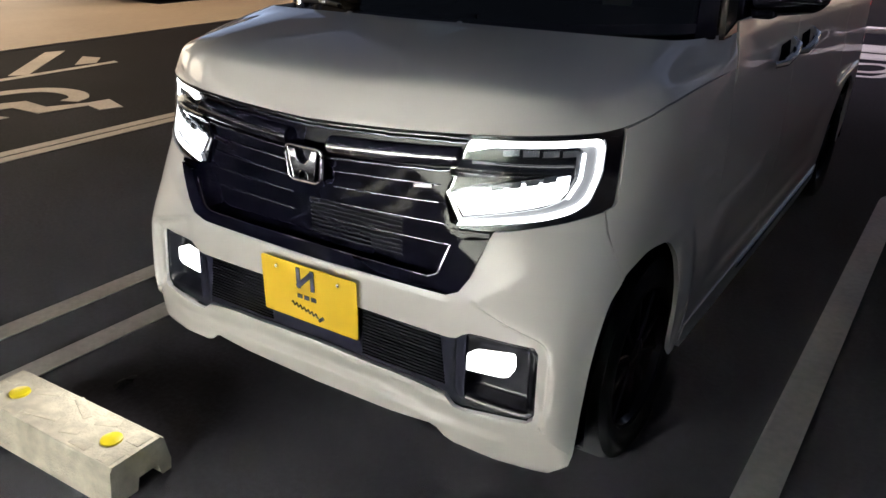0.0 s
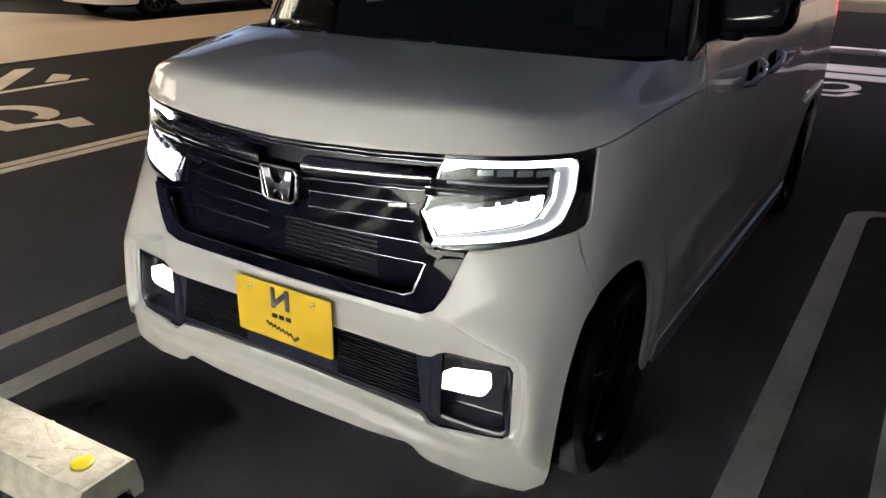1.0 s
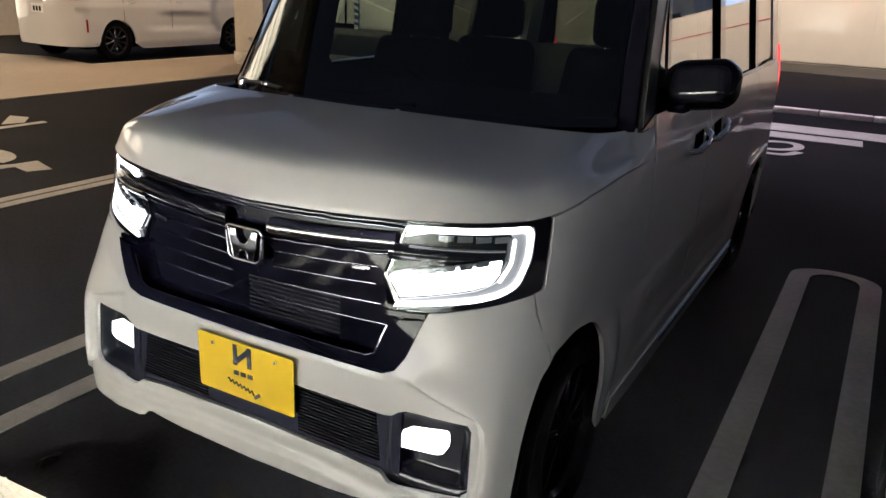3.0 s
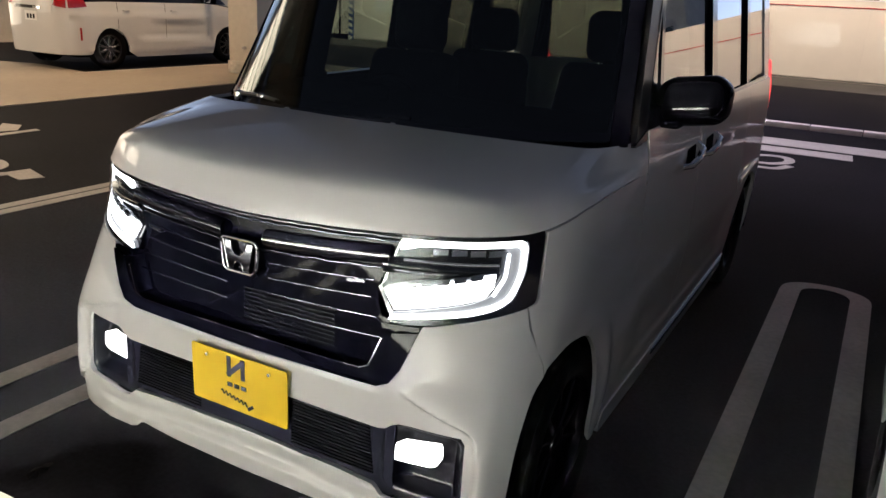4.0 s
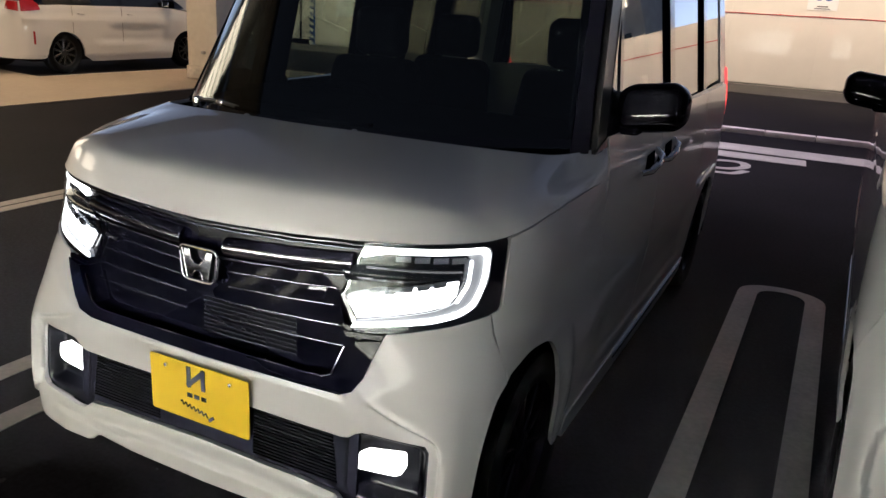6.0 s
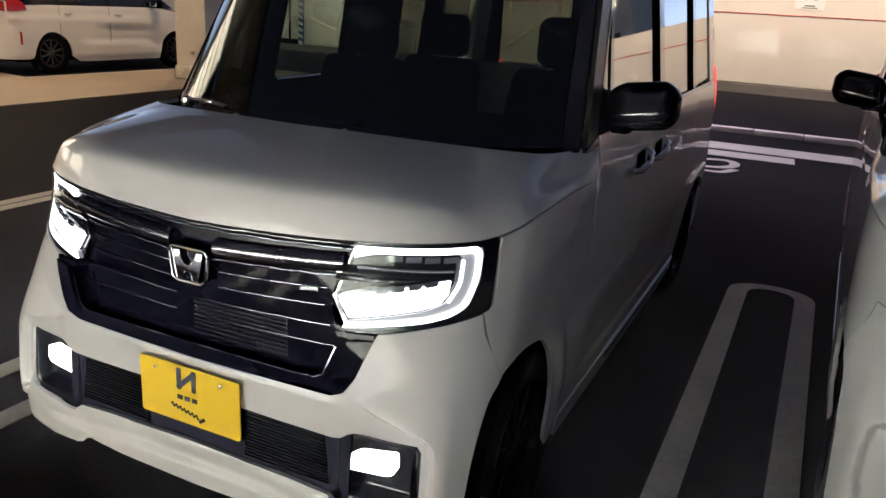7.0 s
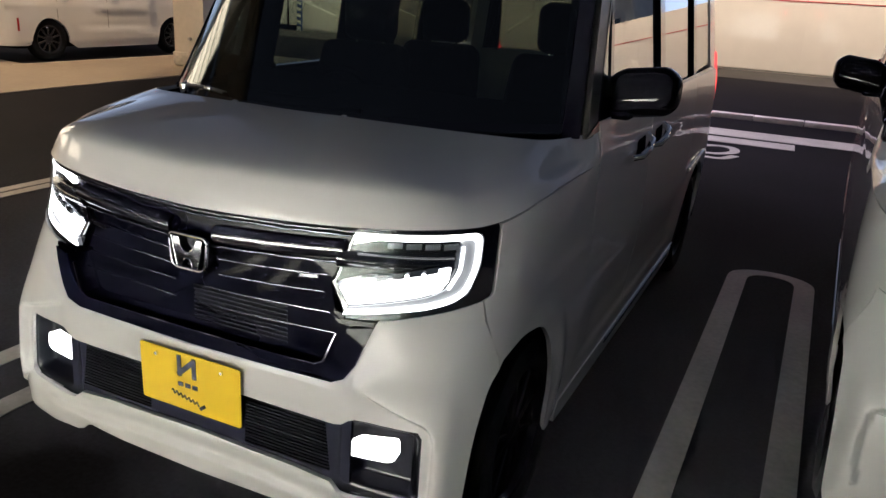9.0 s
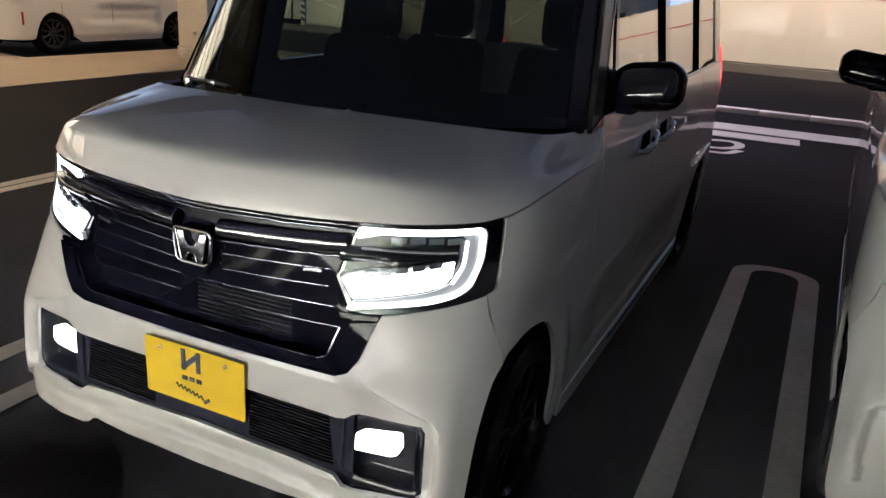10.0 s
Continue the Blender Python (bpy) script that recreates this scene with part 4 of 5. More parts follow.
def mirror_shell(s):
    """Door mirror housing: broad rounded top, flatter underside, full inner end."""
    bm = boxed((0, 0, 0), (.215, .13, .158), .050, 6)
    for v in bm.verts:
        t = (v.co.y + .065) / .13
        v.co.x *= .88 + .12 * t
        v.co.z *= .86 + .14 * t
        inner = step01(-v.co.x * s, -.02, .11)
        outer = step01(v.co.x * s, .02, .11)
        if v.co.z > 0:
            v.co.z -= (.030 * inner + .012 * outer) * (v.co.z / .079)
        else:
            v.co.z += .010 * outer - .022 * inner
            v.co.x -= s * .004 * inner
    bmesh.ops.transform(bm, matrix=Matrix.Translation((s * .800, 1.03, 1.184)) @ Matrix.Rotation(radians(-9), 4, 'X'), verts=bm.verts)
    return bm


M_CLEAR = glass("lamp_cover", (0.97, 0.98, 0.98), 0.02, 0.002, 9.0)


# ---- the place ----
ground = tagged(part("ground", flat([(-300, -300), (300, -300), (300, 400), (-300, 400)], -0.5, 0.0), M_ASPHALT), "dark asphalt car park surface", "ground", kind="structure")


def painted(name, poly, label, category="road marking"):
    return tagged(part(name, flat(poly, 0.0005, 0.004), M_LINE), label, category, kind="structure")


def stadium(x0, x1, y1, w, y0=-3.5):
    """A hairpin line: two strokes of width w joined by a round end at y1."""
    c, ro = (x0 + x1) / 2, (x1 - x0) / 2
    ri = ro - w
    out = [(x0, y0)] + [(c - ro * math.cos(math.pi * i / 16) , y1 - .20 + .20 * math.sin(math.pi * i / 16) ** .8) for i in range(17)] + [(x1, y0), (x1 - w, y0)]
    out += [(c + ri * math.cos(math.pi * i / 16), y1 - .20 + (.20 - .075) * math.sin(math.pi * i / 16) ** .8) for i in range(17)] + [(x0 + w, y0)]
    return out


painted("bay_line", stadium(.98, 1.428, 3.30, .102), "white hairpin bay line on asphalt")
painted("bay_line", stadium(-1.40, -.985, 3.30, .095), "white hairpin bay line on asphalt")
for a, b in ((-3.59, -3.50), (-3.475, -3.385)):
    painted("edge_line", [(a, -8), (b, -8), (b + .12, 14), (a + .12, 14)], "white double edge line on asphalt")
painted("cross_line", [(-4, 8.16), (9, 8.28), (9, 8.82), (-4, 8.70)], "white line across the bays")
painted("cross_line", [(-4, 7.59), (1.12, 7.72), (1.10, 8.10), (-4, 8.00)], "white line across the bays")


def stroke(name, pts, w, label):
    """A painted stroke of width w along ground points."""
    left, right = [], []
    pts = eased(pts, 4)
    for i, p in enumerate(pts):
        a, b = pts[max(i - 1, 0)], pts[min(i + 1, len(pts) - 1)]
        dx, dy = b[0] - a[0], b[1] - a[1]
        n = math.hypot(dx, dy)
        left.append((p[0] - dy / n * w / 2, p[1] + dx / n * w / 2))
        right.append((p[0] + dy / n * w / 2, p[1] - dx / n * w / 2))
    return painted(name, left + right[::-1], label)


MARK = "white painted bay marking on asphalt"
painted("bay_mark", [(-5.87, 2.33), (-6.79, 3.22), (-6.72, 3.40), (-5.77, 2.46)], MARK)
painted("bay_mark", [(-5.79, .6), (-5.77, 3.33), (-5.68, 3.31), (-5.68, .6)], MARK)
painted("bay_mark", [(-5.88, 2.98), (-6.25, 3.30), (-6.04, 3.36), (-5.82, 3.17)], MARK)
stroke("bay_mark", [(-5.20, 1.5), (-5.20, 1.9), (-5.09, 2.14), (-4.93, 2.24), (-4.72, 2.25), (-4.56, 2.18), (-4.50, 2.06)], .15, MARK)
painted("bay_mark", [(-4.84, 1.4), (-4.84, 1.72), (-4.77, 1.87), (-4.46, 1.85), (-4.33, 2.11), (-4.31, 2.28), (-3.99, 2.18), (-4.05, 2.02), (-4.25, 2.06), (-4.31, 1.70), (-4.64, 1.69), (-4.68, 1.4)], MARK)
painted("bay_mark", [(-4.49, 1.0), (-4.47, 1.49), (-4.37, 1.52), (-4.33, 1.0)], MARK)
stroke("bay_mark", [(.10, 7.20), (.24, 7.36), (.42, 7.44), (.54, 7.36), (.56, 7.14), (.44, 6.96), (.30, 6.92)], .10, MARK)
stroke("bay_mark", [(.20, 6.62), (.34, 6.68), (.50, 6.72), (.60, 6.95)], .09, MARK)

# far row of kerb blocks
for i in range(16):
    x = -6.0 + i * .62
    b = part("kerb_block", boxed((0, 0, .03), (.61, .15, .07), .010, 2), M_KERB)
    b.location = (x, 9.85, 0)
    tagged(b, "pale concrete kerb block on asphalt", "kerb", "far kerb blocks")

tagged(part("gutter", flat([(-30, 16.1), (12.9, 16.1), (12.9, 18.58), (-30, 18.58)], 0.0005, 0.006), M_GUTTER), "worn grey concrete strip along the hoarding", "paving", kind="structure")

# paved apron of the shop and its kerb edge
tagged(part("apron", flat([(-40, -30), (-7.2, -30), (-7.2, 11.2), (-40, 11.2)], -0.02, 0.012), M_APRON), "tan paved shop apron", "paving", kind="structure")

# hoardings round the car park
def hoarding(name, p, q, h, n):
    """A run of flat white panels from p to q, with posts behind and a capping."""
    p, q = Vector((*p, 0)), Vector((*q, 0))
    d = (q - p) / n
    ang = math.atan2(d.y, d.x)
    root = tagged(part(name, boxed(((q - p).length / 2, .06, h / 2), ((q - p).length, .06, h)), M_WALL), "white panel hoarding", "hoarding", kind="structure")
    root.matrix_world = Matrix.Translation(p) @ Matrix.Rotation(ang, 4, 'Z')
    pan = boxed((0, 0, 0), (d.length - .001, .02, h - .05), .0006, 1)
    me = None
    for i in range(n):
        if me is None:
            o = part("panel", pan, M_HOARD, root)
            me = o.data
        else:
            o = new("panel", me)
            o.parent = root
        o.location = ((i + .5) * d.length, .018, h / 2 + .02)
    return root


hoarding("wall_far", (-30, 18.6), (16, 18.6), 2.1, 24)
hoarding("wall_side", (13.0, 18.6), (13.0, -10.2), 2.1, 15)
# unseen low white wall, added to bounce head lamp light onto the cars
tagged(part("wall_low", boxed((-.5, -3.7, .54), (18, .2, 1.08), .01, 1), M_SHEET), "low white boundary wall", "wall", kind="structure")
# unseen front wall with a long glowing panel, added for soft light and reflections
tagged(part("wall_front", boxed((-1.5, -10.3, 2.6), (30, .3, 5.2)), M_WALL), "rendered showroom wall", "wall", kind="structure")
E_FRONT = glow("front_fill_glow", (1.0, 0.94, 0.83), 0.25)
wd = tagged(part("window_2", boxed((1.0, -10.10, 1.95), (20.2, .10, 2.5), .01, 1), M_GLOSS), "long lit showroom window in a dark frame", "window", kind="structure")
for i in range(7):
    part("pane", boxed((-7.55 + i * 2.85, -10.04, 1.95), (2.845, .02, 2.36)), E_FRONT, wd)


def rope(name, p, q, z, sag, n):
    pts = []
    for i in range(n * 8 + 1):
        t = i / (n * 8)
        s = (t * n) % 1
        pts.append((p[0] + (q[0] - p[0]) * t, p[1] + (q[1] - p[1]) * t, z - sag * 4 * s * (1 - s)))
    r = tagged(part(name, tube(pts, .010, 6), M_ROPE), "red rope strung along the white hoarding", "rope")
    for i in range(n + 1):
        t = i / n
        part("knot", boxed((p[0] + (q[0] - p[0]) * t, p[1] + (q[1] - p[1]) * t, z), (.03, .03, .034), .010, 2), M_ROPE, r)


rope("rope", (-20, 18.592), (12.98, 18.592), 1.60, .006, 40)
rope("rope", (12.992, 18.5), (12.992, -10), 1.60, .006, 26)

# notice on the far hoarding
notice = part("notice", boxed((0, 0, 0), (.62, .006, .62), .001, 1), M_SHEET)
notice.location = (.62, 18.592, 2.05)
tagged(notice, "white notice with blue round mark on the hoarding", "sign")
bm = bmesh.new()
for cx, cz, r in ((-.09, .0, .11), (.10, .0, .11), (0, .05, .12)):
    for i in range(20):
        a0, a1 = 2 * math.pi * i / 20, 2 * math.pi * (i + 1) / 20
        vs = [bm.verts.new((cx + rr * math.cos(a), -.005, cz + rr * math.sin(a))) for rr, a in ((r, a0), (r, a1), (r - .045, a1), (r - .045, a0))]
        bm.faces.new(vs)
part("round_mark", bm, M_BLUE, notice, "blue round mark")
part("print_bar", boxed((.0, -.005, -.23), (.22, .003, .022)), M_INK, notice)
part("print_bar", boxed((.0, -.005, -.275), (.32, .003, .016)), M_INK, notice)

# far corner: striped post, dark plinth and posts of the next panels, a faint paper
post = tagged(part("striped_post", boxed((0, 0, 1.05), (.15, .08, 2.1), .006, 2), M_SHEET), "white corner post with slanted blue stripes", "post")
post.location = (-12.95, 18.42, 0)
for i in range(11):
    bm = bmesh.new()
    z = .14 + i * .18
    vs = [bm.verts.new(p) for p in ((-.074, -.043, z), (.074, -.043, z - .05), (.074, -.043, z + .04), (-.074, -.043, z + .09))]
    bm.faces.new(vs)
    bmesh.ops.solidify(bm, geom=bm.faces[:], thickness=-.002)
    part("stripe", bm, M_BLUE, post, "slanted blue stripe")
part("edge_strip", boxed((.083, -.02, 1.05), (.018, .05, 2.1)), M_BLUE, post, "blue edge strip")
tagged(part("plinth", boxed((-15.5, 18.44, .07), (4.9, .16, .14), .006, 1), M_BLACK), "dark plinth under the far panels", "plinth", kind="structure")
for x in (-13.43, -14.95, -15.2):
    tagged(part("panel_post", boxed((x, 18.5, 1.05), (.05, .05, 2.1), .004, 1), M_BLACK), "thin dark panel post", "post", "panel posts")
paper = tagged(part("notice", boxed((-11.75, 18.588, 1.25), (.95, .006, .78), .001, 1), M_SHEET), "pale paper notice on the hoarding", "sign")
for k in range(4):
    part("print_bar", boxed((-11.60, 18.583, 1.02 + k * .12), (.10, .003, .03)), M_BLACK, paper)

# pillar of the shop canopy
pil = tagged(part("pillar", boxed((0, 0, 2.4), (.62, .62, 4.8), .01, 2), M_WALL), "cream rendered canopy pillar", "pillar", kind="structure")
pil.location = (-7.93, 8.8, .012)
part("pillar_base", boxed((0, 0, .11), (.66, .66, .20), .01, 2), M_CONC, pil)
part("spigot", boxed((.04, -.33, .43), (.06, .07, .05), .015, 2), M_SATIN, pil, "metal wall fitting")

# wheel stop: sloped block with an undercut, moulded panels and two reflectors
stop = empty("wheel_stop", pose(-.572, -.366, 0, 0, 0, 2.5), "pale concrete wheel stop with two yellow reflectors", "wheel stop")
bm = bmesh.new()
prof = [(-.120, .0), (-.108, .098), (-.098, .110), (.052, .110), (.062, .100), (.075, .030), (.070, .0), (.040, .0), (.030, .035), (-.030, .035), (-.040, .0)]
rings = [[bm.verts.new((x, y * k, z)) for y, z in prof] for x, k in ((-.300, .96), (-.292, 1), (.292, 1), (.300, .96))]
for p, q in zip(rings, rings[1:]):
    for i in range(len(prof)):
        j = (i + 1) % len(prof)
        bm.faces.new((p[i], p[j], q[j], q[i]))
bm.faces.new(rings[0][::-1])
bm.faces.new(rings[-1])
bmesh.ops.recalc_face_normals(bm, faces=bm.faces)
block = part("block", bm, M_STOP, stop)
for x, y, w, h, tilt in ((-.265, -.07, .05, .05, 0), (-.265, .015, .05, .05, 0), (-.13, .02, .09, .028, 24), (-.05, -.055, .12, .022, 12), (.02, .025, .11, .026, -24), (.075, -.045, .06, .05, 20),
                         (.135, .02, .07, .034, 24), (.262, .015, .05, .05, 0), (.262, -.07, .05, .05, 0), (.15, -.075, .07, .03, 0), (-.14, -.078, .06, .03, 0)):
    rib = part("moulded_panel", boxed((0, 0, 0), (w, h, .006), .0028, 2), M_STOP, block)
    rib.matrix_basis = pose(x, y, .1088, 0, 0, tilt)
for x in (-.195, .205):
    part("reflector", lathe([(.108, .029), (.115, .028), (.117, .020), (.118, .001)], 24, 'z'), M_REFL, stop, "yellow round reflector").location = (x, -.024, 0)

bm = bmesh.new()
rim = [bm.verts.new(((.034 + .008 * math.sin(3 * k + 1)) * math.cos(k * math.pi / 8), (.016 + .005 * math.cos(5 * k)) * math.sin(k * math.pi / 8), .004 + .004 * math.sin(2.3 * k))) for k in range(16)]
mid = bm.verts.new((0, 0, .012))
for k in range(16):
    bm.faces.new((rim[k], rim[(k + 1) % 16], mid))
bmesh.ops.solidify(bm, geom=bm.faces[:], thickness=.002)
leaf = part("leaf", bm, M_LEAF)
leaf.matrix_world = pose(-.725, -.112, .001, 0, 0, 100) @ Matrix.Scale(1.25, 4)
tagged(leaf, "dark dead leaf lying on the asphalt", "leaf")


# ---- the white family van by the shop ----
def van_w(z):
    return float(np.interp(z, (.18, .30, .60, .85, 1.0, 1.08, 1.40, 1.62, 1.70), (.78, .83, .848, .845, .835, .82, .735, .67, .58)))


def van_side(a, z):
    """Flank of the van; its plan turns round the rear corner on a superellipse that the tail goes on with."""
    y = abs(a) if abs(a) > .86 else .2375 + (abs(a) - .05) * .7685
    k = 1 - .20 * step01(y, 3.2, 4.3) ** 1.5
    if y < .60:
        k *= (1 - min(1.0, (.60 - y) / .49) ** 3.2) ** (1 / 3.2)
    return np.array((math.copysign(van_w(z) * k, a), y, z))


def van_tail(f, z):
    g = min(1.0, abs(f)) * .86
    return np.array((-math.copysign(g, f) * van_w(z), .60 - .49 * (1 - g ** 3.2) ** (1 / 3.2) + max(0, z - 1.0) * .18, z))


def van_nose(f, z):
    e = van_side(4.2, z)
    return np.array((f * e[0], 4.2 + .09 * (1 - abs(f) ** 2.5) - max(0, z - .6) * .5, z))


def family_van(m):
    car = empty("car", m, "white family van parked on the paved apron", "car", "")
    ra, fa, hub = .86, 3.47, .325

    def arc(c, r=.375, n=14):
        return [(c + r * math.cos(math.pi * i / n), .27 + r * math.sin(math.pi * i / n)) for i in range(n + 1)]
    for s in (-1, 1):
        fl = s < 0
        side = [(.05, .24), (.05, 1.02)] + [(y, 1.04) for y in (.8, 1.6, 2.4, 3.0)] + [(3.5, .98), (4.0, .86), (4.2, .72), (4.2, .24)] + arc(fa) + [(3.1, .18), (1.4, .18)] + arc(ra) + [(.40, .24)]
        part("flank", sheet(side, van_side, 0, .02, (.15, .08), lambda a, z: .014 * step01(z, .77 - .03 * a, .81 - .03 * a) - .008 * step01(z, .86, .92) + .022 * (1 - step01(z, .52 - .05 * a, .64 - .05 * a)) * step01(a, 1.2, 1.6), flip=fl), M_VAN, car, "white van side")
        up = [(.05, 1.03), (.10, 1.10), (.28, 1.66), (2.5, 1.66), (3.42, 1.05), (3.45, 1.03)]
        part("cabin_side", sheet(up, van_side, -.012, .02, (.2, .1), flip=fl), M_GLOSS, car, "black cabin side")
        for pts, nm in (([(.30, 1.10), (1.00, 1.08), (1.00, 1.50), (.42, 1.50)], "rear_glass"), ([(1.06, 1.08), (1.95, 1.07), (1.95, 1.52), (1.06, 1.50)], "door_glass"), ([(2.03, 1.07), (2.86, 1.06), (2.60, 1.42), (2.03, 1.52)], "door_glass"), ([(2.94, 1.06), (3.24, 1.06), (2.98, 1.26)], "quarter_glass")):
            part(nm, sheet(rounded(pts, .03), van_side, -.006, .004, .2, flip=fl), M_DARKWIN, car, "dark reflecting side glass")
        part("waist_strip", sheet([(.12, 1.015), (3.2, 1.032), (3.2, 1.047), (.12, 1.030)], van_side, .004, .01, .3, flip=fl), M_BLACK, car)
        part("slide_rail", sheet([(.14, .955), (.95, .965), (.95, .975), (.14, .967)], van_side, .003, .01, .3, flip=fl), M_BLACK, car)
        for y in (1.02, 1.985):
            part("door_gap", sheet([(y, .30 if y > 1.2 else .62), (y + .005, .30 if y > 1.2 else .62), (y + .005, 1.03), (y, 1.03)], van_side, .0115, .002, (.1, .08)), M_BLACK, car) if s > 0 else None
        for y in (1.12, 2.10):
            part("handle", tube([(s * .845, y, .915), (s * .862, y + .02, .915), (s * .862, y + .12, .917), (s * .845, y + .14, .917)], .008, 8), M_VAN, car, "white door handle")
        part("rear_lamp", sheet(rounded([(.052, .93), (.36, .96), (.33, 1.04), (.20, 1.12), (.10, 1.14), (.055, 1.14)], .015), van_side, .012, .03, .06, flip=fl), M_RED, car, "red wraparound rear lamp")
        part("rear_reflector", sheet(rounded([(.195, .46), (.228, .46), (.222, .65), (.189, .65)], .006), van_side, .006, .01, .08, flip=fl), M_RED, car, "red rear reflector")
        mm = part("door_mirror", boxed((s * .93, 2.95, 1.10), (.20, .14, .13), .045, 4), M_BLACK, car, "black door mirror")
        part("mirror_arm", boxed((s * .83, 2.95, 1.06), (.08, .06, .04), .01, 2), M_BLACK, mm)
        part("mirror_face", boxed((s * .93, 2.878, 1.10), (.15, .006, .09), .012, 2), M_CHROME, mm)
        for c in (ra, fa):
            w = new("wheel")
            w.parent, w.location = car, (s * .745, c, hub)
            part("tyre", lathe([(-.08, .215), (-.09, .24), (-.092, .285), (-.075, .314), (-.045, .325), (.045, .325), (.075, .314), (.092, .285), (.09, .24), (.08, .215)], 48), M_RUBBER, w, "black rubber tyre")
            part("rim", lathe([(-.07, .216), (.04, .20), (.07, .208), (.078, .217), (.07, .200), (.05, .192)], 40), M_RIMSIL, w, "grey alloy rim")
            bm = bmesh.new()
            for i in range(10):
                box(bm, (s * .062, 0, .105), (.02, .026, .17), .005, 1, Matrix.Rotation(2 * math.pi * i / 10, 4, 'X'))
            part("spokes", bm, M_RIMSIL, w)
            part("hub_cap", lathe([(s * .05, .05), (s * .07, .045), (s * .075, .001)], 20), M_RIMSIL, w)
            part("brake_disc", lathe([(s * -.01, .18), (s * -.008, .02)], 28), M_BLACK, w)
            bm = bmesh.new()
            rows = []
            for k in range(17):
                p = math.pi * k / 16
                rows.append([bm.verts.new((s * x, c + .36 * math.cos(p), .27 + .36 * math.sin(p))) for x in (.5, .82)])
            for p, q in zip(rows, rows[1:]):
                bm.faces.new((p[0], p[1], q[1], q[0]))
            bm.faces.new([r[0] for r in rows])
            part("wheel_house", bm, M_BLACK, car)
    part("tailgate", sheet([(-1, .30), (1, .30), (1, 1.08), (-1, 1.08)], van_tail, .02, .02, (.05, .08)), M_VAN, car, "white tailgate")
    part("tail_garnish", sheet([(-.30, .90), (.52, .90), (.52, .945), (-.30, .945)], van_tail, .004, .012, (.1, .08)), M_GLOSS, car, "dark tail garnish")
    part("garnish_strip", sheet([(-.34, .895), (-.10, .895), (-.10, .94), (-.34, .94)], van_tail, .0, .012, (.1, .08)), M_CHROME, car, "chrome garnish strip")
    plate = part("number_plate", sheet([(-.20, .72), (.20, .72), (.20, .86), (-.20, .86)], van_tail, .0, .006, (.1, .08)), M_SHEET, car, "white number plate")
    for f in (-.10, 0, .10):
        part("print_bar", sheet([(f - .03, .745), (f + .03, .745), (f + .03, .815), (f - .03, .815)], van_tail, -.0045, .003, (.1, .08)), M_INK, plate, "dark printed bar")
    for s in (-1, 1):
        part("rear_lamp", sheet([(s * .70, .96), (s * .97, .93), (s * .97, 1.07), (s * .76, 1.07)], van_tail, .008, .02, (.06, .05)), M_RED, car, "red rear lamp on the tailgate")
    part("rear_bumper", sheet([(-1, .24), (1, .24), (1, .44), (-1, .44)], van_tail, .039, .04, (.05, .05)), M_VAN, car, "white rear bumper")
    part("tail_window", sheet([(-.97, 1.09), (.97, 1.09), (.95, 1.62), (-.95, 1.62)], van_tail, 0, .01, (.15, .12)), M_DARKWIN, car, "dark tail window")
    part("nose", sheet([(-1, .24), (1, .24), (1, .86), (-1, .86)], van_nose, 0, .02, (.1, .08)), M_VAN, car, "white nose")
    bm = bmesh.new()
    rows = []
    for j in range(15):
        y, z = [(.30, 1.66), (.5, 1.70), (1.2, 1.71), (2.0, 1.70), (2.4, 1.66), (2.8, 1.42), (3.2, 1.16), (3.42, 1.05), (3.6, 1.02), (3.9, .93), (4.1, .86), (4.2, .74), (4.24, .6), (4.25, .45), (4.24, .26)][j]
        rows.append([bm.verts.new((f * van_side(min(y, 4.2), min(z, 1.66))[0] * .985, y - .05 * f * f, z - .03 * f * f)) for f in [k / 6 - 1 for k in range(13)]])
    for p, q in zip(rows, rows[1:]):
        for k in range(12):
            bm.faces.new((p[k], p[k + 1], q[k + 1], q[k]))
    part("roof", bm, M_VAN, car, "white roof and bonnet")
    part("underbody", boxed((0, 2.2, .30), (1.2, 3.5, .24), .03), M_BLACK, car)
    return car


family_van(pose(-10.45, 6.43, .012))
tagged(part("bay_surface", flat([(-9.5, 6.72), (-9.28, 12), (-14.9, 12), (-14.9, 5.6), (-11.6, 6.66), (-10.9, 6.92)], .0122, .0155), M_ASPHALT), "dark asphalt bay beside the paved apron", "paving", kind="structure")
painted("apron_line", [(-9.52, 6.5), (-9.44, 6.5), (-9.20, 12.0), (-9.28, 12.0)], "white bay line on the apron").location = (0, 0, .012)

# shop front behind the van: wall with lit windows, canopy over the apron
shop = tagged(part("wall_shop", boxed((-15.2, -5.5, 2.0), (.3, 31, 4.0)), M_WALL), "rendered shop wall", "wall", kind="structure")
M_SOFFIT = mat("dark_brown_cladding", (0.05, 0.04, 0.032), 0.6, var=0.15, var_scale=6, stain=0.1, bump=0.2, bump_scale=80)
# unseen dark band above the shop, added to darken reflections in the windscreen
tagged(part("shop_fascia", boxed((-15.2, -5.5, 4.45), (.34, 31, .9), .01, 1), M_SOFFIT), "dark brown clad band over the shop windows", "fascia", kind="structure")
E_SHOP = glow("lit_shop_window", (1.0, 0.82, 0.58), 2.2)
for y in (-3.0, 1.5):
    wd = tagged(part("window_1", boxed((-15.0, y, 1.6), (.08, 3.4, 2.2), .01, 1), M_GLOSS), "lit shop window in a dark frame", "window", "shop windows", kind="structure")
    part("pane", boxed((-14.95, y, 1.6), (.02, 3.2, 2.0)), E_SHOP, wd)
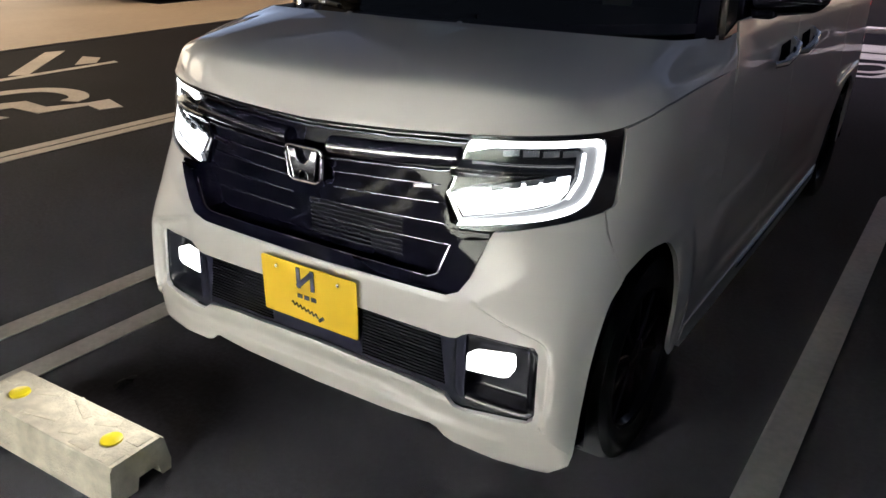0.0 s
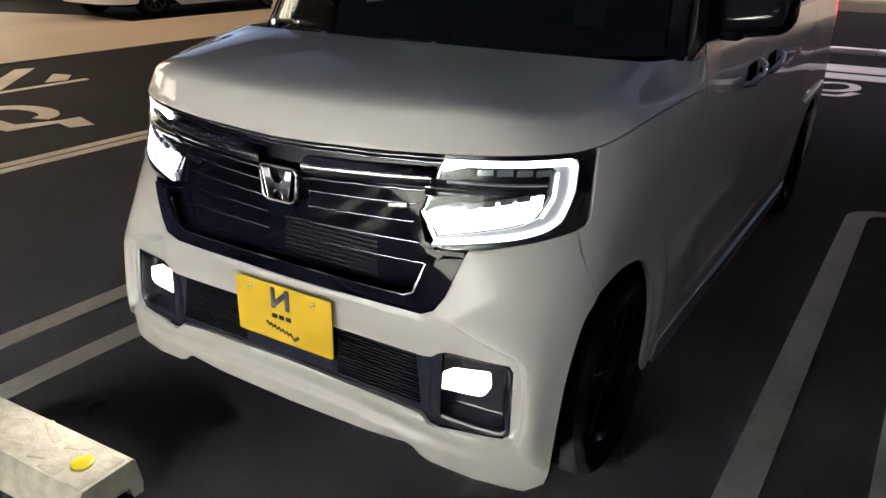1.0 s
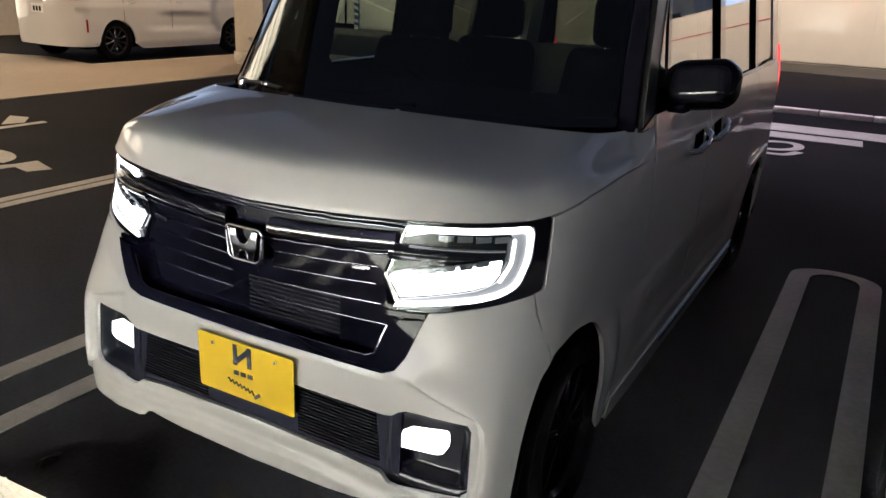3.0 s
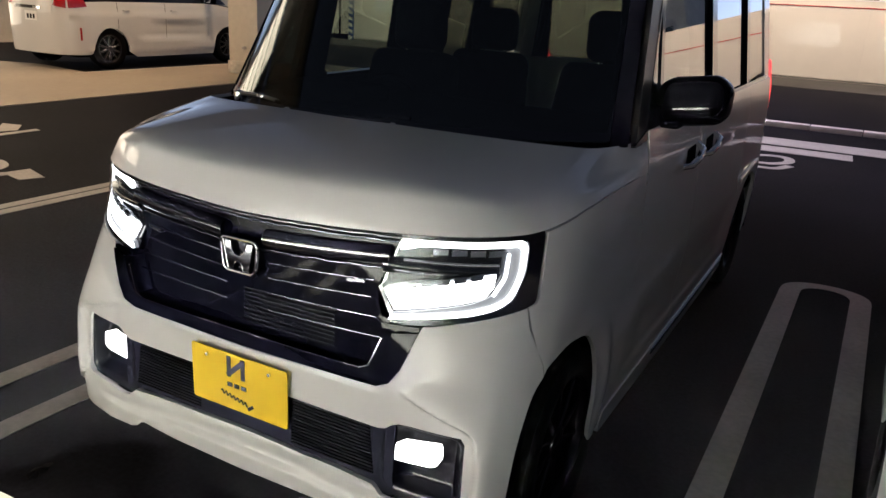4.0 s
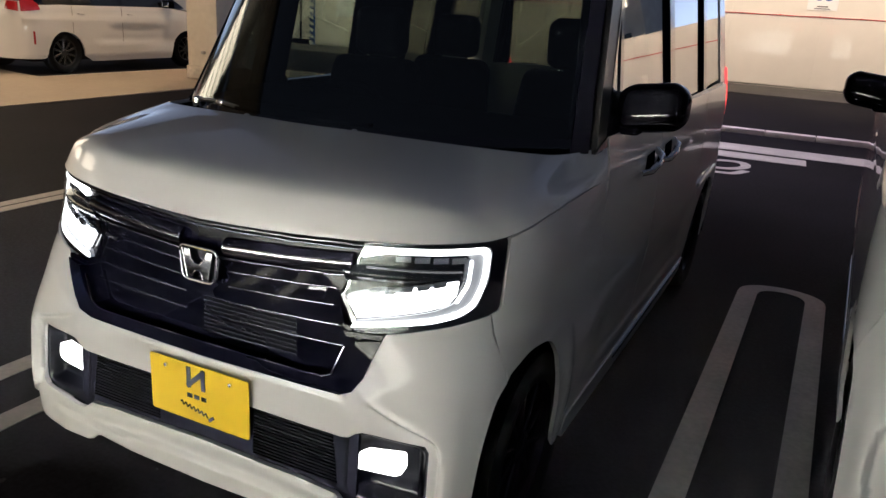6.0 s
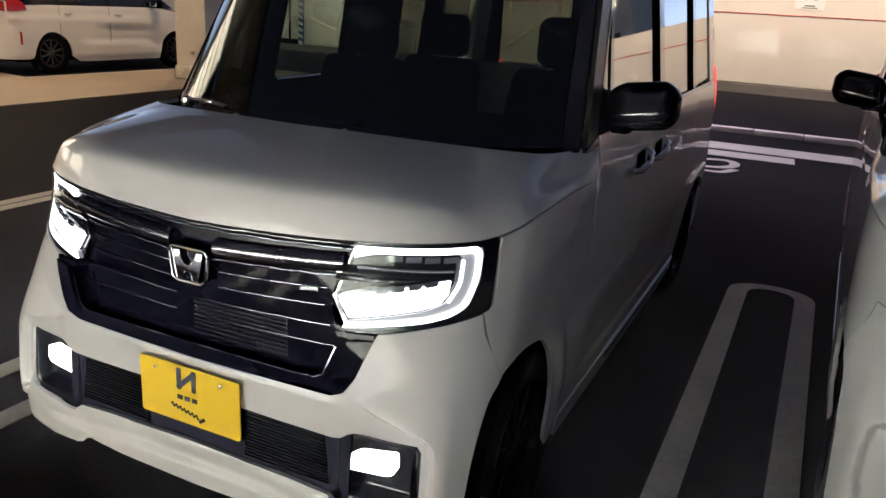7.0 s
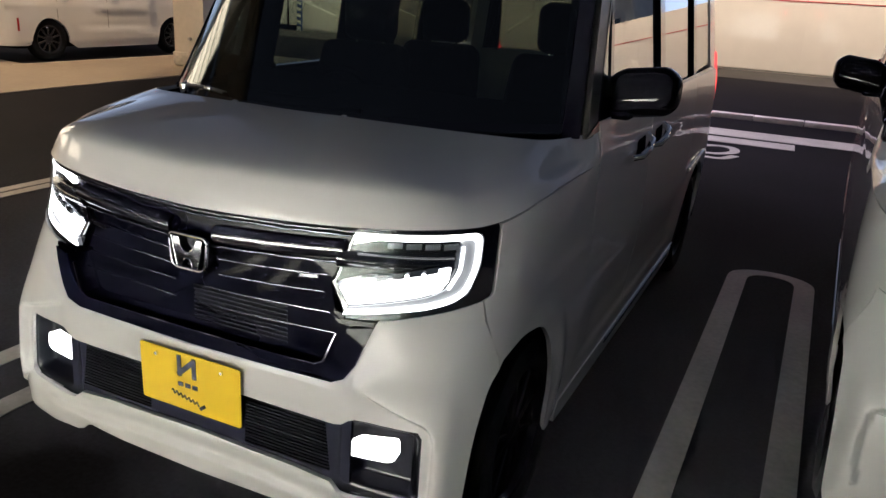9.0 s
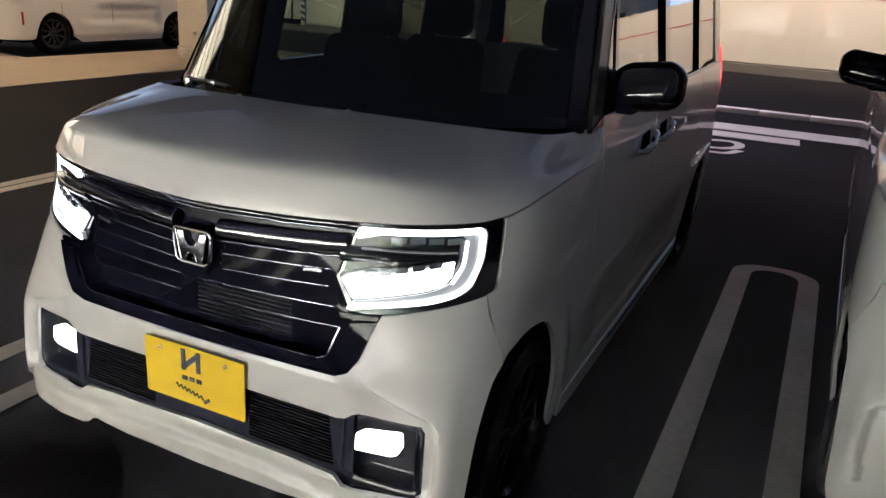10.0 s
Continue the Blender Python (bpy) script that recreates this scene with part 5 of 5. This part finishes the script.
wd = tagged(part("window_1", boxed((-15.0, 6.2, 2.6), (.08, 4.2, 4.6), .01, 1), M_GLOSS), "tall lit shop front in a dark frame", "window", "shop windows", kind="structure")
part("pane", boxed((-14.95, 6.2, 2.6), (.02, 4.0, 4.4)), E_SHOP, wd)
for z in (.95, 1.6, 2.25, 2.9, 3.5, 4.1):
    part("transom", boxed((-14.92, 6.2, z), (.05, 4.0, .11), .005, 1), M_GLOSS, wd)
tagged(part("canopy", boxed((-11.2, -3.0, 5.2), (7.6, 26, .3), .02, 1), M_SOFFIT), "dark brown canopy over the apron", "canopy", kind="structure")

# block of flats beyond the side hoarding, mirrored in the side windows
flats = empty("apartment_building", pose(15.6, 46, 0), "grey apartment building with a few lit windows", "building")
part("wall", boxed((0, 0, 4.0), (12, 8, 8.0), .05, 1), M_BUILD, flats)
part("roof", boxed((0, 0, 8.1), (12.4, 8.4, .3), .02, 1), M_CONC, flats)
for k in range(2):
    for j in range(4):
        part("window", boxed((-4.5 + j * 3.0, -4.02, 2.6 + k * 2.9), (1.5, .10, 1.5), .02, 1), E_SHOP if (k * 4 + j) % 3 == 1 else M_DARKWIN, flats)

van = small_van(pose(0, 0, 0), True, "pearl white tall kei van with its lamps lit", "parked kei vans")
other = copy_thing(van, pose(2.161, .627, 0, 0, 0, -1.2))
tagged(other, "pearl white tall kei van with unlit lamps")
for car, m in ((van, Matrix.Translation((.03, .12, 0))), (other, Matrix.Translation((-.005, .823, .007)))):
    for o in car.children:
        if o.name.startswith("door_mirror") and sum(v.co.x for v in o.data.vertices) < 0:
            o.matrix_basis = m
# copy stands in for a longer car: fog lamps removed, head lamps narrowed
for o in [c for c in other.children_recursive if c.name.startswith(("fog_lamp", "fog_lamp_pocket"))]:
    bpy.data.objects.remove(o)
for side in (-1, 1):
    fill = [(.40, .30), (.63, .316), (.632, .512), (.455, .510), (.40, .488)]
    part("bumper_corner", sheet(fill, low, .006, .008, .05, flip=side < 0), M_BUMPER, other, "pearl white bumper corner")
    fill = [(.655, .772), (.735, .788), (.752, .796), (.762, .868), (.762, .956), (.655, .946)]
    part("wing_front", sheet(fill, low, .006, .008, .04, flip=side < 0), M_PAINT, other, "pearl white front of the wing")
for o in list(other.children_recursive):
    if o.name.startswith("handle") and o.parent.name.startswith("front_door"):
        o.matrix_basis = Matrix.Translation((.04, .72, .025))
    elif o.name.startswith(("handle", "arch_lip")):
        bpy.data.objects.remove(o)
UNLIT = {E_BULB: M_RED, E_HEAD: M_LENS, E_STRIP: M_LENS, E_DIM: M_LENS, E_FOG: M_LENS, E_TAIL: M_RED}
for o in other.children_recursive:
    if "label" in o and o["label"].startswith("lit "):
        o["label"] = "unlit " + o["label"][4:]
    for slot in o.material_slots:
        if slot.material in UNLIT:
            dull = UNLIT[slot.material]
            slot.link = 'OBJECT'
            slot.material = dull
